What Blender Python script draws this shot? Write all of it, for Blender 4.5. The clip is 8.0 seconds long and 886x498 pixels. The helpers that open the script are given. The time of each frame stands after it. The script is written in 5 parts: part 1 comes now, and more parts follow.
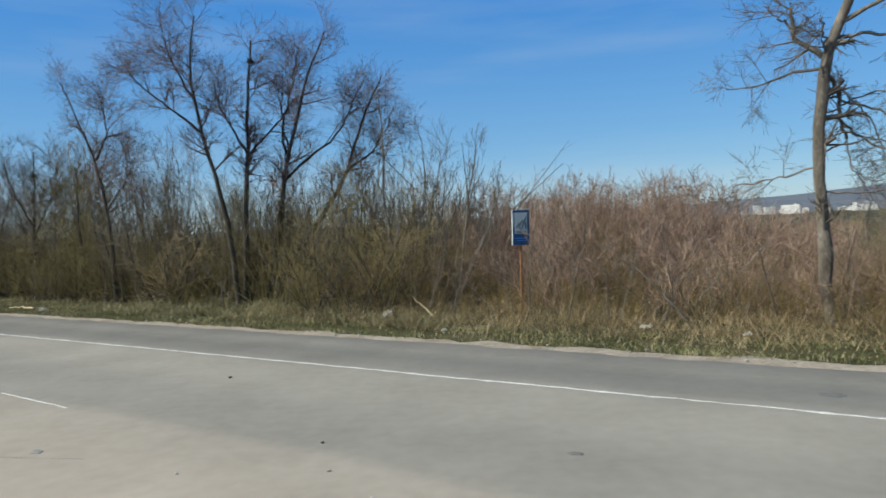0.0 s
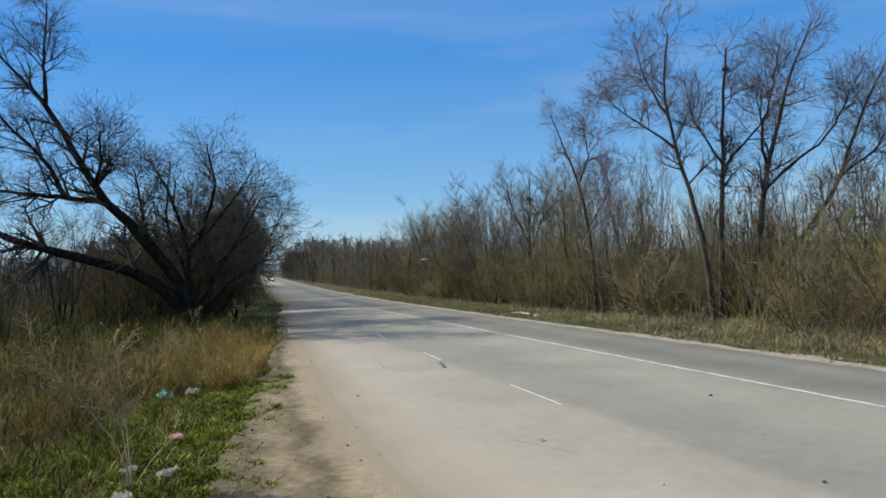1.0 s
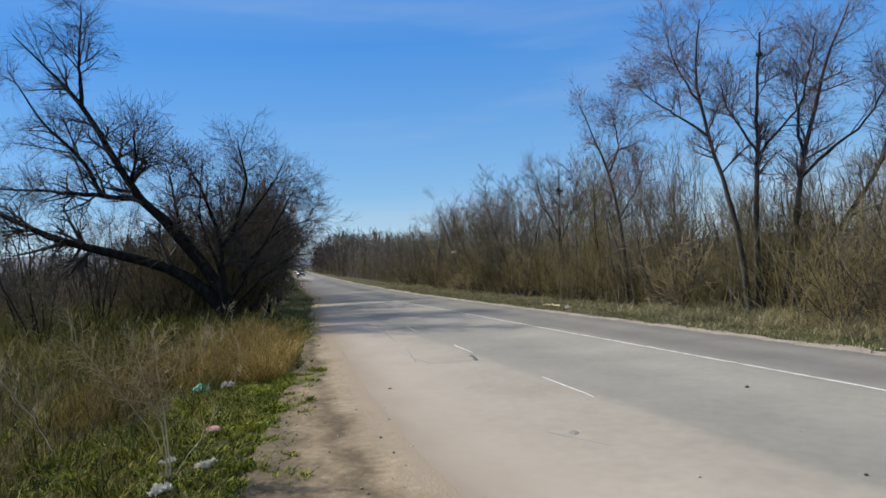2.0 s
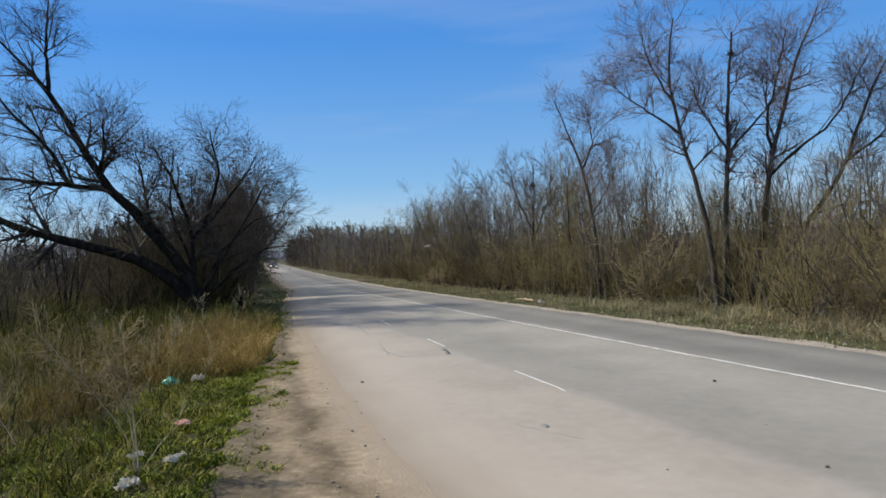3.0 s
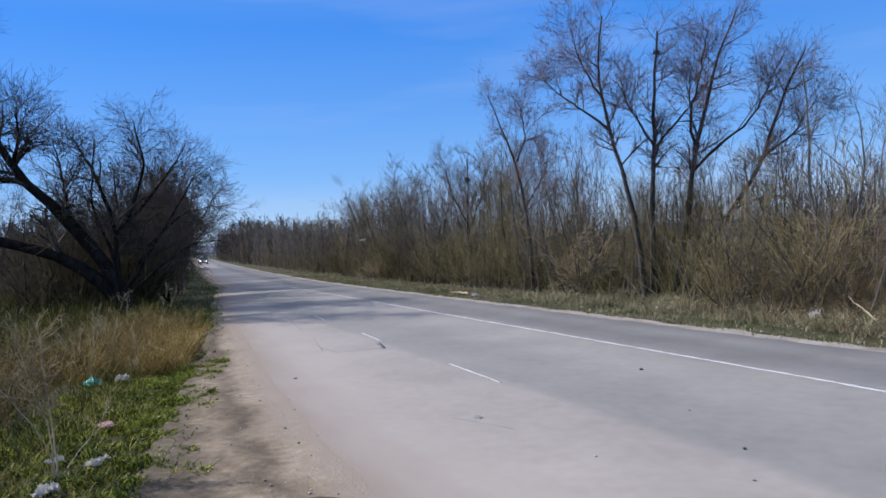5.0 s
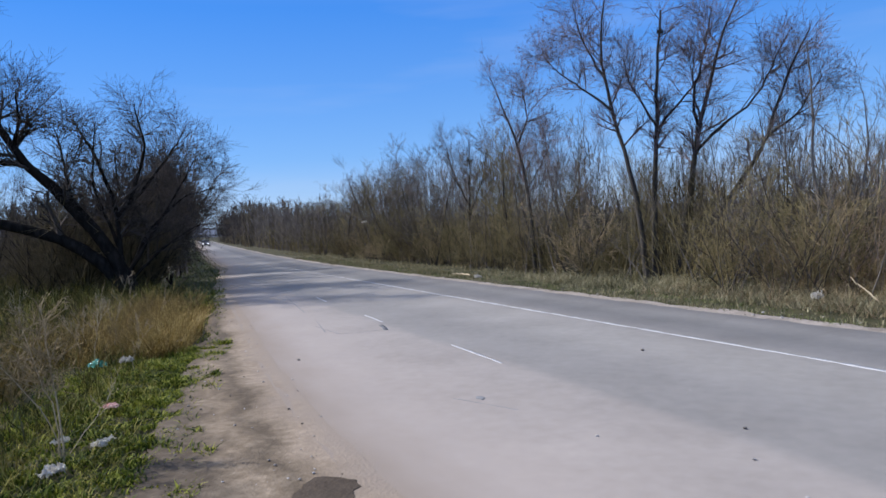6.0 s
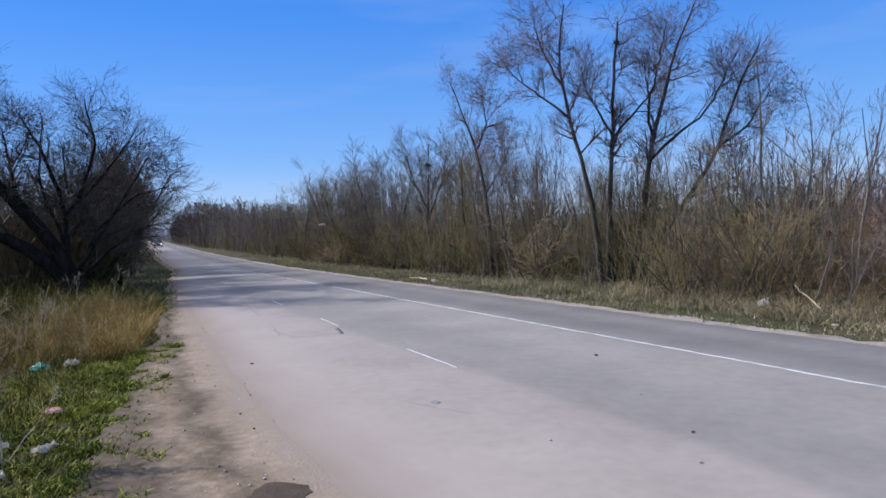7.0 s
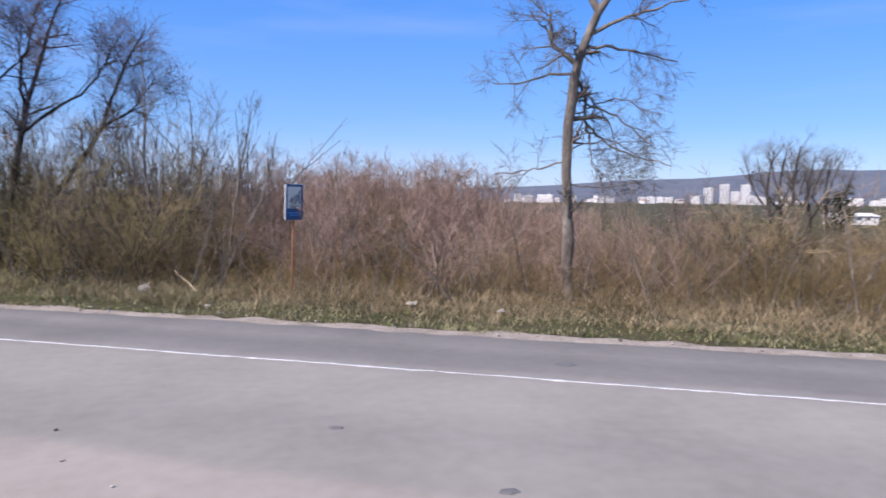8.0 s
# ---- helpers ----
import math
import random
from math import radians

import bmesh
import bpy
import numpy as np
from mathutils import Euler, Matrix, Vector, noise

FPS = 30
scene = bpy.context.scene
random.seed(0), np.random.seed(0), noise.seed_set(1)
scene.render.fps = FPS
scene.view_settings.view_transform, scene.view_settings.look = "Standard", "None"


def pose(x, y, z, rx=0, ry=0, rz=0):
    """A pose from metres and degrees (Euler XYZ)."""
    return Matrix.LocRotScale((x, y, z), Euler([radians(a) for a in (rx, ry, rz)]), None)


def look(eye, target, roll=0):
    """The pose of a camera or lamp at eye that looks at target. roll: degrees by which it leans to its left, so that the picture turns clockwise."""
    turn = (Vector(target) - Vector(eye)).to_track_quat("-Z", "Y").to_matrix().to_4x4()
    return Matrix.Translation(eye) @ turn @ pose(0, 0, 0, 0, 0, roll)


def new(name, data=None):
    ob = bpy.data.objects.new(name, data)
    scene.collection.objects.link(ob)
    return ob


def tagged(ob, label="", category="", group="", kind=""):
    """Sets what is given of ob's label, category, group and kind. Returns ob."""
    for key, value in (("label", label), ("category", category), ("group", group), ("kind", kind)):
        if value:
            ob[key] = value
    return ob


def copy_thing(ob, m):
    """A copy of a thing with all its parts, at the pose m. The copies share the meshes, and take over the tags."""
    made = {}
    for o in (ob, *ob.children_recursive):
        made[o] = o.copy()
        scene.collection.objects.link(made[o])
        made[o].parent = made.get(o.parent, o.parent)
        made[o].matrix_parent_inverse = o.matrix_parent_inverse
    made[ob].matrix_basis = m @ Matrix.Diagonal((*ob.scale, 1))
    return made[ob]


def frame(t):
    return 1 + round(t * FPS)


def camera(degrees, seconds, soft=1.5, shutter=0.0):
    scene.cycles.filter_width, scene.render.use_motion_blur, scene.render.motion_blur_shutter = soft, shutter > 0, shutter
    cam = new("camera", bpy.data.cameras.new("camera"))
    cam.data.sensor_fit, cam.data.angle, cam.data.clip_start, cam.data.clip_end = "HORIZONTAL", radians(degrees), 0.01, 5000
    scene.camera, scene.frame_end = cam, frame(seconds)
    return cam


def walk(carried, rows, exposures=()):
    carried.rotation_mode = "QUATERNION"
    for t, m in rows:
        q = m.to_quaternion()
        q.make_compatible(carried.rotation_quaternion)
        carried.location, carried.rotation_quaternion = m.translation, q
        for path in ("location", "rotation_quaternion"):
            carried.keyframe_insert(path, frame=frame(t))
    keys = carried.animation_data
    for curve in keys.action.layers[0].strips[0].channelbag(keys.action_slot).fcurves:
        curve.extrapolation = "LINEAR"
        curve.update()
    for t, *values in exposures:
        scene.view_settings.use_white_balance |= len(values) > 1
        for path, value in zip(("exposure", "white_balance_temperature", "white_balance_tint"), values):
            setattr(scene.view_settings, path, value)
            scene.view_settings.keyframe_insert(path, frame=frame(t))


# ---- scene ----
cam = camera(65.7, 8.0, soft=1.6, shutter=0.06)
# seconds, x, y, z, pitch, roll, yaw
ROWS = [
    (0.0, 0.0, 0.261, 2.4, -1.91, 2.56, 0.02),
    (0.5, -0.106, 0.239, 2.4, -0.8, 3.58, 23.84),
    (1.0, -0.16, 0.207, 2.4, 1.17, 2.9, 37.79),
    (1.2, -0.167, 0.201, 2.4, 1.16, 3.2, 39.77),
    (2.5, -0.169, 0.2, 2.4, 0.49, 3.63, 40.21),
    (3.0, -0.161, 0.206, 2.4, 0.07, 3.04, 38.1),
    (3.5, -0.145, 0.218, 2.4, -0.39, 2.5, 33.59),
    (4.0, -0.145, 0.218, 2.4, -0.5, 4.29, 33.59),
    (4.5, -0.15, 0.214, 2.4, 0.48, 4.72, 35.16),
    (5.0, -0.141, 0.22, 2.4, -0.75, 3.32, 32.71),
    (5.2, -0.143, 0.219, 2.4, -1.48, 3.37, 33.28),
    (6.5, -0.139, 0.221, 2.4, -2.45, 3.2, 32.11),
    (7.0, -0.128, 0.228, 2.4, -2.11, 2.58, 29.4),
    (7.5, -0.072, 0.251, 2.4, -3.2, 2.05, 16.05),
    (8.0, 0.082, 0.248, 2.4, -4.2, -0.61, -18.39),
]
EXPOSURES = [(0.0, 0.1, 6500, 1), (0.5, 0.19, 6500, 1), (1.0, 0.2, 6500, 2), (2.5, 0.21, 6500, 8), (4.1, 0.21, 6500, 7), (4.4, 0.2, 5680, 15), (6.5, 0.2, 5700, 17), (7.0, 0.2, 5700, 19), (7.5, 0.24, 5770, 21), (8.0, 0.42, 6020, 24)]
walk(cam, [(t, pose(x, y, z, 90 + p, r, w)) for t, x, y, z, p, r, w in ROWS], EXPOSURES)

# ---- world and sun ----
SUN_TO = Vector((-0.936, -0.353, 0.80)).normalized()
world = bpy.data.worlds.new("sky")
scene.world = world
world.use_nodes = True
wn, wl = world.node_tree.nodes, world.node_tree.links
wn.clear()
w_out, w_bg = wn.new("ShaderNodeOutputWorld"), wn.new("ShaderNodeBackground")
sky = wn.new("ShaderNodeTexSky")
sky.sky_type, sky.sun_disc = "NISHITA", False
sky.sun_elevation = math.asin(SUN_TO.z)
sky.sun_rotation = math.atan2(SUN_TO.x, SUN_TO.y)
sky.air_density, sky.dust_density, sky.ozone_density = 1.0, 0.2, 1.5
# thin cirrus: long streaks of noise on the sky dome
w_geo, w_map, w_noise, w_ramp = (wn.new("ShaderNodeTexCoord"), wn.new("ShaderNodeMapping"),
                                 wn.new("ShaderNodeTexNoise"), wn.new("ShaderNodeValToRGB"))
w_map.inputs["Scale"].default_value = (1.6, 1.0, 11.0)
w_map.inputs["Rotation"].default_value = (0.0, 0.06, 0.0)
w_noise.inputs["Scale"].default_value = 1.5
w_noise.inputs["Detail"].default_value = 5.0
w_ramp.color_ramp.elements[0].position, w_ramp.color_ramp.elements[1].position = 0.52, 0.82
w_ramp.color_ramp.elements[1].color = (0.18, 0.18, 0.18, 1)
w_mix = wn.new("ShaderNodeMix")
w_mix.data_type = "RGBA"
w_hsv = wn.new("ShaderNodeHueSaturation")
w_hsv.inputs["Saturation"].default_value = 1.3
wl.new(w_geo.outputs["Generated"], w_map.inputs["Vector"])
wl.new(w_map.outputs["Vector"], w_noise.inputs["Vector"])
wl.new(w_noise.outputs["Fac"], w_ramp.inputs["Fac"])
wl.new(w_ramp.outputs["Color"], w_mix.inputs[0])
w_tint = wn.new("ShaderNodeMix")
w_tint.data_type, w_tint.blend_type = "RGBA", "MULTIPLY"
w_tint.inputs[0].default_value = 1.0
w_tint.inputs[7].default_value = (0.86, 0.97, 1.15, 1)
wl.new(sky.outputs["Color"], w_tint.inputs[6])
wl.new(w_tint.outputs[2], w_hsv.inputs["Color"])
# the deep blue of a clear, dry spring sky, paler towards the horizon
w_sep, w_grad, w_soft = wn.new("ShaderNodeSeparateXYZ"), wn.new("ShaderNodeValToRGB"), wn.new("ShaderNodeMix")
wl.new(w_geo.outputs["Generated"], w_sep.inputs[0])
wl.new(w_sep.outputs["Z"], w_grad.inputs["Fac"])
for e, (z, c) in zip([w_grad.color_ramp.elements[0], w_grad.color_ramp.elements[1], w_grad.color_ramp.elements.new(0.1), w_grad.color_ramp.elements.new(0.3)],
                     ((0.0, (0.6, 0.78, 1.0)), (1.0, (0.05, 0.23, 0.74)), (0.1, (0.3, 0.58, 1.0)), (0.3, (0.12, 0.39, 1.0)))):
    e.position, e.color = z, (*c, 1)
w_up = wn.new("ShaderNodeMix")
w_up.data_type, w_up.blend_type = "RGBA", "MULTIPLY"
w_up.inputs[0].default_value = 1.0
w_up.inputs[7].default_value = (9.6, 9.6, 9.6, 1)
w_up.clamp_result = False
wl.new(w_grad.outputs["Color"], w_up.inputs[6])
w_soft.data_type = "RGBA"
w_soft.inputs[0].default_value = 0.64
wl.new(w_hsv.outputs["Color"], w_soft.inputs[6])
wl.new(w_up.outputs[2], w_soft.inputs[7])
wl.new(w_soft.outputs[2], w_mix.inputs[6])
w_mix.inputs[7].default_value = (7.0, 7.6, 8.4, 1)
wl.new(w_mix.outputs[2], w_bg.inputs["Color"])
w_bg.inputs["Strength"].default_value = 0.08
wl.new(w_bg.outputs["Background"], w_out.inputs["Surface"])

sun = new("sun", bpy.data.lights.new("sun", "SUN"))
sun.data.energy, sun.data.angle, sun.data.color = 5.0, radians(0.55), (1.0, 0.93, 0.8)
sun.matrix_world = look(SUN_TO * 100, (0, 0, 0))

# ---- materials ----
def material(name, colours, scale=4.0, rough=0.9, bump=0.0, bump_scale=40.0, spec=0.25, per_object=0.0, per_island=0.0, metal=0.0, stretch=(1, 1, 1), detail_mix=0.35):
    """Two scales of noise between the given colours, with fine relief and, where asked, a shift of tone from piece to piece."""
    m = bpy.data.materials.new(name)
    m.use_nodes = True
    nd, ln = m.node_tree.nodes, m.node_tree.links
    b = nd["Principled BSDF"]
    b.inputs["Roughness"].default_value, b.inputs["Metallic"].default_value = rough, metal
    b.inputs["Specular IOR Level"].default_value = spec
    tc, mp = nd.new("ShaderNodeTexCoord"), nd.new("ShaderNodeMapping")
    mp.inputs["Scale"].default_value = stretch
    ln.new(tc.outputs["Object"], mp.inputs["Vector"])
    n1, n2 = nd.new("ShaderNodeTexNoise"), nd.new("ShaderNodeTexNoise")
    n1.inputs["Scale"].default_value, n2.inputs["Scale"].default_value = scale, scale * 9
    n1.inputs["Detail"].default_value = n2.inputs["Detail"].default_value = 4
    for n in (n1, n2):
        ln.new(mp.outputs["Vector"], n.inputs["Vector"])
    mix = nd.new("ShaderNodeMix")
    mix.inputs[0].default_value = detail_mix
    ln.new(n1.outputs["Fac"], mix.inputs[2])
    ln.new(n2.outputs["Fac"], mix.inputs[3])
    fac = mix.outputs[0]
    if per_object or per_island:
        src = nd.new("ShaderNodeObjectInfo").outputs["Random"] if per_object else nd.new("ShaderNodeNewGeometry").outputs["Random Per Island"]
        ma = nd.new("ShaderNodeMath")
        ma.operation = "MULTIPLY_ADD"
        k = per_object or per_island
        ln.new(src, ma.inputs[0])
        ma.inputs[1].default_value = k
        sub = nd.new("ShaderNodeMath")
        sub.operation = "SUBTRACT"
        ln.new(fac, sub.inputs[0])
        sub.inputs[1].default_value = k / 2
        ln.new(sub.outputs[0], ma.inputs[2])
        fac = ma.outputs[0]
    ramp = nd.new("ShaderNodeValToRGB")
    els = ramp.color_ramp.elements
    while len(els) < len(colours):
        els.new(0.5)
    for i, c in enumerate(colours):
        els[i].position = 0.3 + 0.4 * i / (len(colours) - 1)
        els[i].color = (*c, 1)
    ln.new(fac, ramp.inputs["Fac"])
    ln.new(ramp.outputs["Color"], b.inputs["Base Color"])
    if bump:
        n3, bp = nd.new("ShaderNodeTexNoise"), nd.new("ShaderNodeBump")
        n3.inputs["Scale"].default_value, n3.inputs["Detail"].default_value = bump_scale, 5
        bp.inputs["Strength"].default_value, bp.inputs["Distance"].default_value = bump, 0.02
        ln.new(mp.outputs["Vector"], n3.inputs["Vector"])
        ln.new(n3.outputs["Fac"], bp.inputs["Height"])
        ln.new(bp.outputs["Normal"], b.inputs["Normal"])
    return m


def asphalt_material():
    """Weathered asphalt: wear bands that run along the road (UV: metres along, metres across), stains, grit."""
    m = material("asphalt", [(0.268, 0.253, 0.228), (0.322, 0.305, 0.276), (0.372, 0.352, 0.32)], scale=0.55, rough=0.85, bump=0.25, bump_scale=120, spec=0.3)
    nd, ln = m.node_tree.nodes, m.node_tree.links
    b = nd["Principled BSDF"]
    base = b.inputs["Base Color"].links[0].from_socket
    uv, sep = nd.new("ShaderNodeUVMap"), nd.new("ShaderNodeSeparateXYZ")
    wob, wadd = nd.new("ShaderNodeTexNoise"), nd.new("ShaderNodeMath")
    ln.new(uv.outputs["UV"], sep.inputs[0])
    st = nd.new("ShaderNodeMapping")
    st.inputs["Scale"].default_value = (0.16, 1.4, 1)
    ln.new(uv.outputs["UV"], st.inputs["Vector"])
    ln.new(st.outputs["Vector"], wob.inputs["Vector"])
    wob.inputs["Scale"].default_value, wob.inputs["Detail"].default_value = 1.0, 5
    wadd.operation = "MULTIPLY_ADD"
    wadd.inputs[1].default_value = 0.6
    ln.new(wob.outputs["Fac"], wadd.inputs[0])
    ln.new(sep.outputs["Y"], wadd.inputs[2])
    div = nd.new("ShaderNodeMath")
    div.operation = "DIVIDE"
    div.inputs[1].default_value = 14.0
    ln.new(wadd.outputs[0], div.inputs[0])
    ramp = nd.new("ShaderNodeValToRGB")
    els = ramp.color_ramp.elements
    # metres across the road (plus the wobble's mean of 0.3): tone
    bands = [(1.5, (1.33, 1.18, 1.08)), (4.2, (1.24, 1.14, 1.07)), (5.75, (1.13, 1.06, 1.01)), (6.05, (0.91, 0.89, 0.87)), (7.2, (0.88, 0.865, 0.85)), (8.3, (1.02, 1.0, 0.97)),
             (9.3, (1.0, 0.98, 0.95)), (9.75, (0.85, 0.84, 0.83)), (10.0, (0.68, 0.68, 0.685)), (10.7, (0.59, 0.595, 0.605)), (11.4, (0.74, 0.74, 0.74)), (12.2, (0.58, 0.58, 0.59))]
    while len(els) < len(bands):
        els.new(0.5)
    for e, (d, c) in zip(els, bands):
        e.position, e.color = (d + 0.0) / 14.0, (*[x * 0.8 for x in c], 1)
    ln.new(div.outputs[0], ramp.inputs["Fac"])
    mul = nd.new("ShaderNodeMix")
    mul.data_type, mul.blend_type = "RGBA", "MULTIPLY"
    mul.inputs[0].default_value = 1.0
    ln.new(base, mul.inputs[6])
    ln.new(ramp.outputs["Color"], mul.inputs[7])
    # dust and dirt trodden onto the worn edge (second UV map: metres along, metres in from the edge)
    uv2, sep2, dn, dm, dr, dust = (nd.new("ShaderNodeUVMap"), nd.new("ShaderNodeSeparateXYZ"), nd.new("ShaderNodeTexNoise"), nd.new("ShaderNodeMath"), nd.new("ShaderNodeValToRGB"), nd.new("ShaderNodeMix"))
    uv.uv_map, uv2.uv_map = "UVMap", "Edge"
    ln.new(uv2.outputs["UV"], sep2.inputs[0])
    st2 = nd.new("ShaderNodeMapping")
    st2.inputs["Scale"].default_value = (0.5, 1.3, 1)
    ln.new(uv2.outputs["UV"], st2.inputs["Vector"])
    ln.new(st2.outputs["Vector"], dn.inputs["Vector"])
    dn.inputs["Scale"].default_value, dn.inputs["Detail"].default_value = 1.3, 7
    dm.operation = "MULTIPLY_ADD"
    dm.inputs[1].default_value = 0.9
    ln.new(dn.outputs["Fac"], dm.inputs[0])
    ln.new(sep2.outputs["Y"], dm.inputs[2])
    dr.color_ramp.elements[0].position, dr.color_ramp.elements[1].position = 0.22, 0.95
    dr.color_ramp.elements[0].color, dr.color_ramp.elements[1].color = (1, 1, 1, 1), (0, 0, 0, 1)
    dv = nd.new("ShaderNodeMath")
    dv.operation = "DIVIDE"
    dv.inputs[1].default_value = 2.6
    ln.new(dm.outputs[0], dv.inputs[0])
    ln.new(dv.outputs[0], dr.inputs["Fac"])
    dust.data_type = "RGBA"
    ln.new(dr.outputs["Color"], dust.inputs[0])
    ln.new(mul.outputs[2], dust.inputs[6])
    dcol = nd.new("ShaderNodeValToRGB")
    dcol.color_ramp.elements[0].color, dcol.color_ramp.elements[1].color = (0.252, 0.203, 0.155, 1), (0.345, 0.296, 0.25, 1)
    dcol.color_ramp.elements[0].position, dcol.color_ramp.elements[1].position = 0.15, 0.58
    ln.new(dv.outputs[0], dcol.inputs["Fac"])
    ln.new(dcol.outputs["Color"], dust.inputs[7])
    ln.new(dust.outputs[2], b.inputs["Base Color"])
    return m


def leafy(m, share=0.18):
    """Lets part of the light through, as thin dry or green leaves do."""
    nd, ln = m.node_tree.nodes, m.node_tree.links
    b, out = nd["Principled BSDF"], nd["Material Output"]
    t, mx = nd.new("ShaderNodeBsdfTranslucent"), nd.new("ShaderNodeMixShader")
    ln.new(b.inputs["Base Color"].links[0].from_socket, t.inputs["Color"])
    mx.inputs[0].default_value = share
    ln.new(b.outputs[0], mx.inputs[1])
    ln.new(t.outputs[0], mx.inputs[2])
    ln.new(mx.outputs[0], out.inputs["Surface"])
    return m


ASPHALT = asphalt_material()
PATCH = material("asphalt_patch", [(0.19, 0.187, 0.18), (0.25, 0.245, 0.235)], scale=3, rough=0.9, bump=0.4, bump_scale=80)
TAR = material("tar", [(0.09, 0.09, 0.09), (0.16, 0.157, 0.15)], scale=6, rough=0.7, bump=0.2)
PAINT = material("road_paint", [(0.25, 0.245, 0.232), (0.43, 0.425, 0.41), (0.62, 0.62, 0.6)], scale=4, rough=0.7, bump=0.3, bump_scale=60, detail_mix=0.6)
DIRT = material("dirt", [(0.1, 0.074, 0.044), (0.205, 0.158, 0.104), (0.36, 0.29, 0.204)], scale=0.8, rough=0.95, bump=0.6, bump_scale=26, detail_mix=0.45)


def trodden(m):
    """Darker humus by the grass, with the grass's shade painted in, and a damp wheel track, along the shoulder (Edge
    map: metres in from the asphalt edge).
    """
    nd, ln = m.node_tree.nodes, m.node_tree.links
    b = nd["Principled BSDF"]
    base_colour = b.inputs["Base Color"].links[0].from_socket
    uv, sep, nz, ma, rp, mul = (nd.new("ShaderNodeUVMap"), nd.new("ShaderNodeSeparateXYZ"), nd.new("ShaderNodeTexNoise"), nd.new("ShaderNodeMath"), nd.new("ShaderNodeValToRGB"), nd.new("ShaderNodeMix"))
    uv.uv_map = "Edge"
    ln.new(uv.outputs["UV"], sep.inputs[0])
    nz.inputs["Scale"].default_value, nz.inputs["Detail"].default_value = 1.1, 6
    ln.new(uv.outputs["UV"], nz.inputs["Vector"])
    ma.operation = "MULTIPLY_ADD"
    ma.inputs[1].default_value = 0.9
    ln.new(nz.outputs["Fac"], ma.inputs[0])
    ln.new(sep.outputs["Y"], ma.inputs[2])
    add = nd.new("ShaderNodeMath")
    add.operation = "MULTIPLY_ADD"
    add.inputs[1].default_value, add.inputs[2].default_value = 1 / 3.0, 2.2 / 3.0
    ln.new(ma.outputs[0], add.inputs[0])
    ln.new(add.outputs[0], rp.inputs["Fac"])
    # the first two stops hold dark humus and the painted shade of the grass
    stops = [(-1.9, 0.42), (-1.45, 0.5), (-1.05, 0.98), (-0.72, 0.58), (-0.4, 1.22), (0.0, 1.4), (0.5, 1.4)]
    els = rp.color_ramp.elements
    while len(els) < len(stops):
        els.new(0.5)
    for e, (d, v) in zip(els, stops):
        e.position, e.color = (d + 0.45 + 2.2) / 3.0, (v, v * 0.985, v * 0.96, 1)
    mul.data_type, mul.blend_type = "RGBA", "MULTIPLY"
    mul.inputs[0].default_value = 1.0
    ln.new(base_colour, mul.inputs[6])
    ln.new(rp.outputs["Color"], mul.inputs[7])
    # the dust of the asphalt edge drifts over the rim of the shoulder
    drift, over = nd.new("ShaderNodeMapRange"), nd.new("ShaderNodeMix")
    over.data_type = "RGBA"
    over.inputs[7].default_value = (0.262, 0.212, 0.162, 1)
    drift.inputs["From Min"].default_value, drift.inputs["From Max"].default_value = -0.2, 0.5
    ln.new(ma.outputs[0], drift.inputs["Value"])
    ln.new(drift.outputs["Result"], over.inputs[0])
    ln.new(mul.outputs[2], over.inputs[6])
    ln.new(over.outputs[2], b.inputs["Base Color"])
    return m


trodden(DIRT)
GRAVEL = material("gravel", [(0.16, 0.132, 0.104), (0.285, 0.245, 0.2), (0.41, 0.36, 0.305)], scale=1.6, rough=0.95, bump=0.8, bump_scale=30, detail_mix=0.5)
WET = material("damp_dirt", [(0.055, 0.042, 0.03), (0.1, 0.078, 0.056)], scale=3, rough=0.95, spec=0.1, bump=0.7, bump_scale=25)
SOIL = material("soil_and_litter", [(0.026, 0.028, 0.009), (0.056, 0.052, 0.021), (0.094, 0.077, 0.039)], scale=0.5, rough=1.0, bump=0.8, bump_scale=12)
GREEN = leafy(material("green_grass", [(0.018, 0.034, 0.001), (0.085, 0.122, 0.006), (0.33, 0.335, 0.035)], scale=0.7, rough=0.7, per_island=0.6))
OLIVE = leafy(material("tired_grass", [(0.048, 0.052, 0.005), (0.145, 0.135, 0.018), (0.35, 0.3, 0.07)], scale=0.6, rough=0.8, per_island=0.6))
# dark blades: shade in the backlit rough grass is put into the colour
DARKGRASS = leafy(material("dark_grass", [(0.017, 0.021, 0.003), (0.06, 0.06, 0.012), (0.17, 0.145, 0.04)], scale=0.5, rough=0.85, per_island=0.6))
VERGE = leafy(material("verge_grass", [(0.092, 0.086, 0.04), (0.218, 0.197, 0.107), (0.375, 0.335, 0.2)], scale=0.6, rough=0.8, per_island=0.4))
VERGEGREEN = leafy(material("verge_green", [(0.05, 0.062, 0.02), (0.12, 0.145, 0.045), (0.24, 0.25, 0.1)], scale=0.6, rough=0.8, per_island=0.4))
STRAW = leafy(material("dry_grass", [(0.135, 0.1, 0.055), (0.285, 0.215, 0.122), (0.45, 0.352, 0.213)], scale=0.5, rough=0.8, per_island=0.4))
RUST = leafy(material("rust_reed", [(0.06, 0.042, 0.012), (0.18, 0.122, 0.03), (0.37, 0.265, 0.085)], scale=0.4, rough=0.8, per_island=0.4))
GOLD = leafy(material("golden_grass", [(0.11, 0.07, 0.014), (0.28, 0.19, 0.048), (0.5, 0.375, 0.13)], scale=0.6, rough=0.8, per_island=0.45))
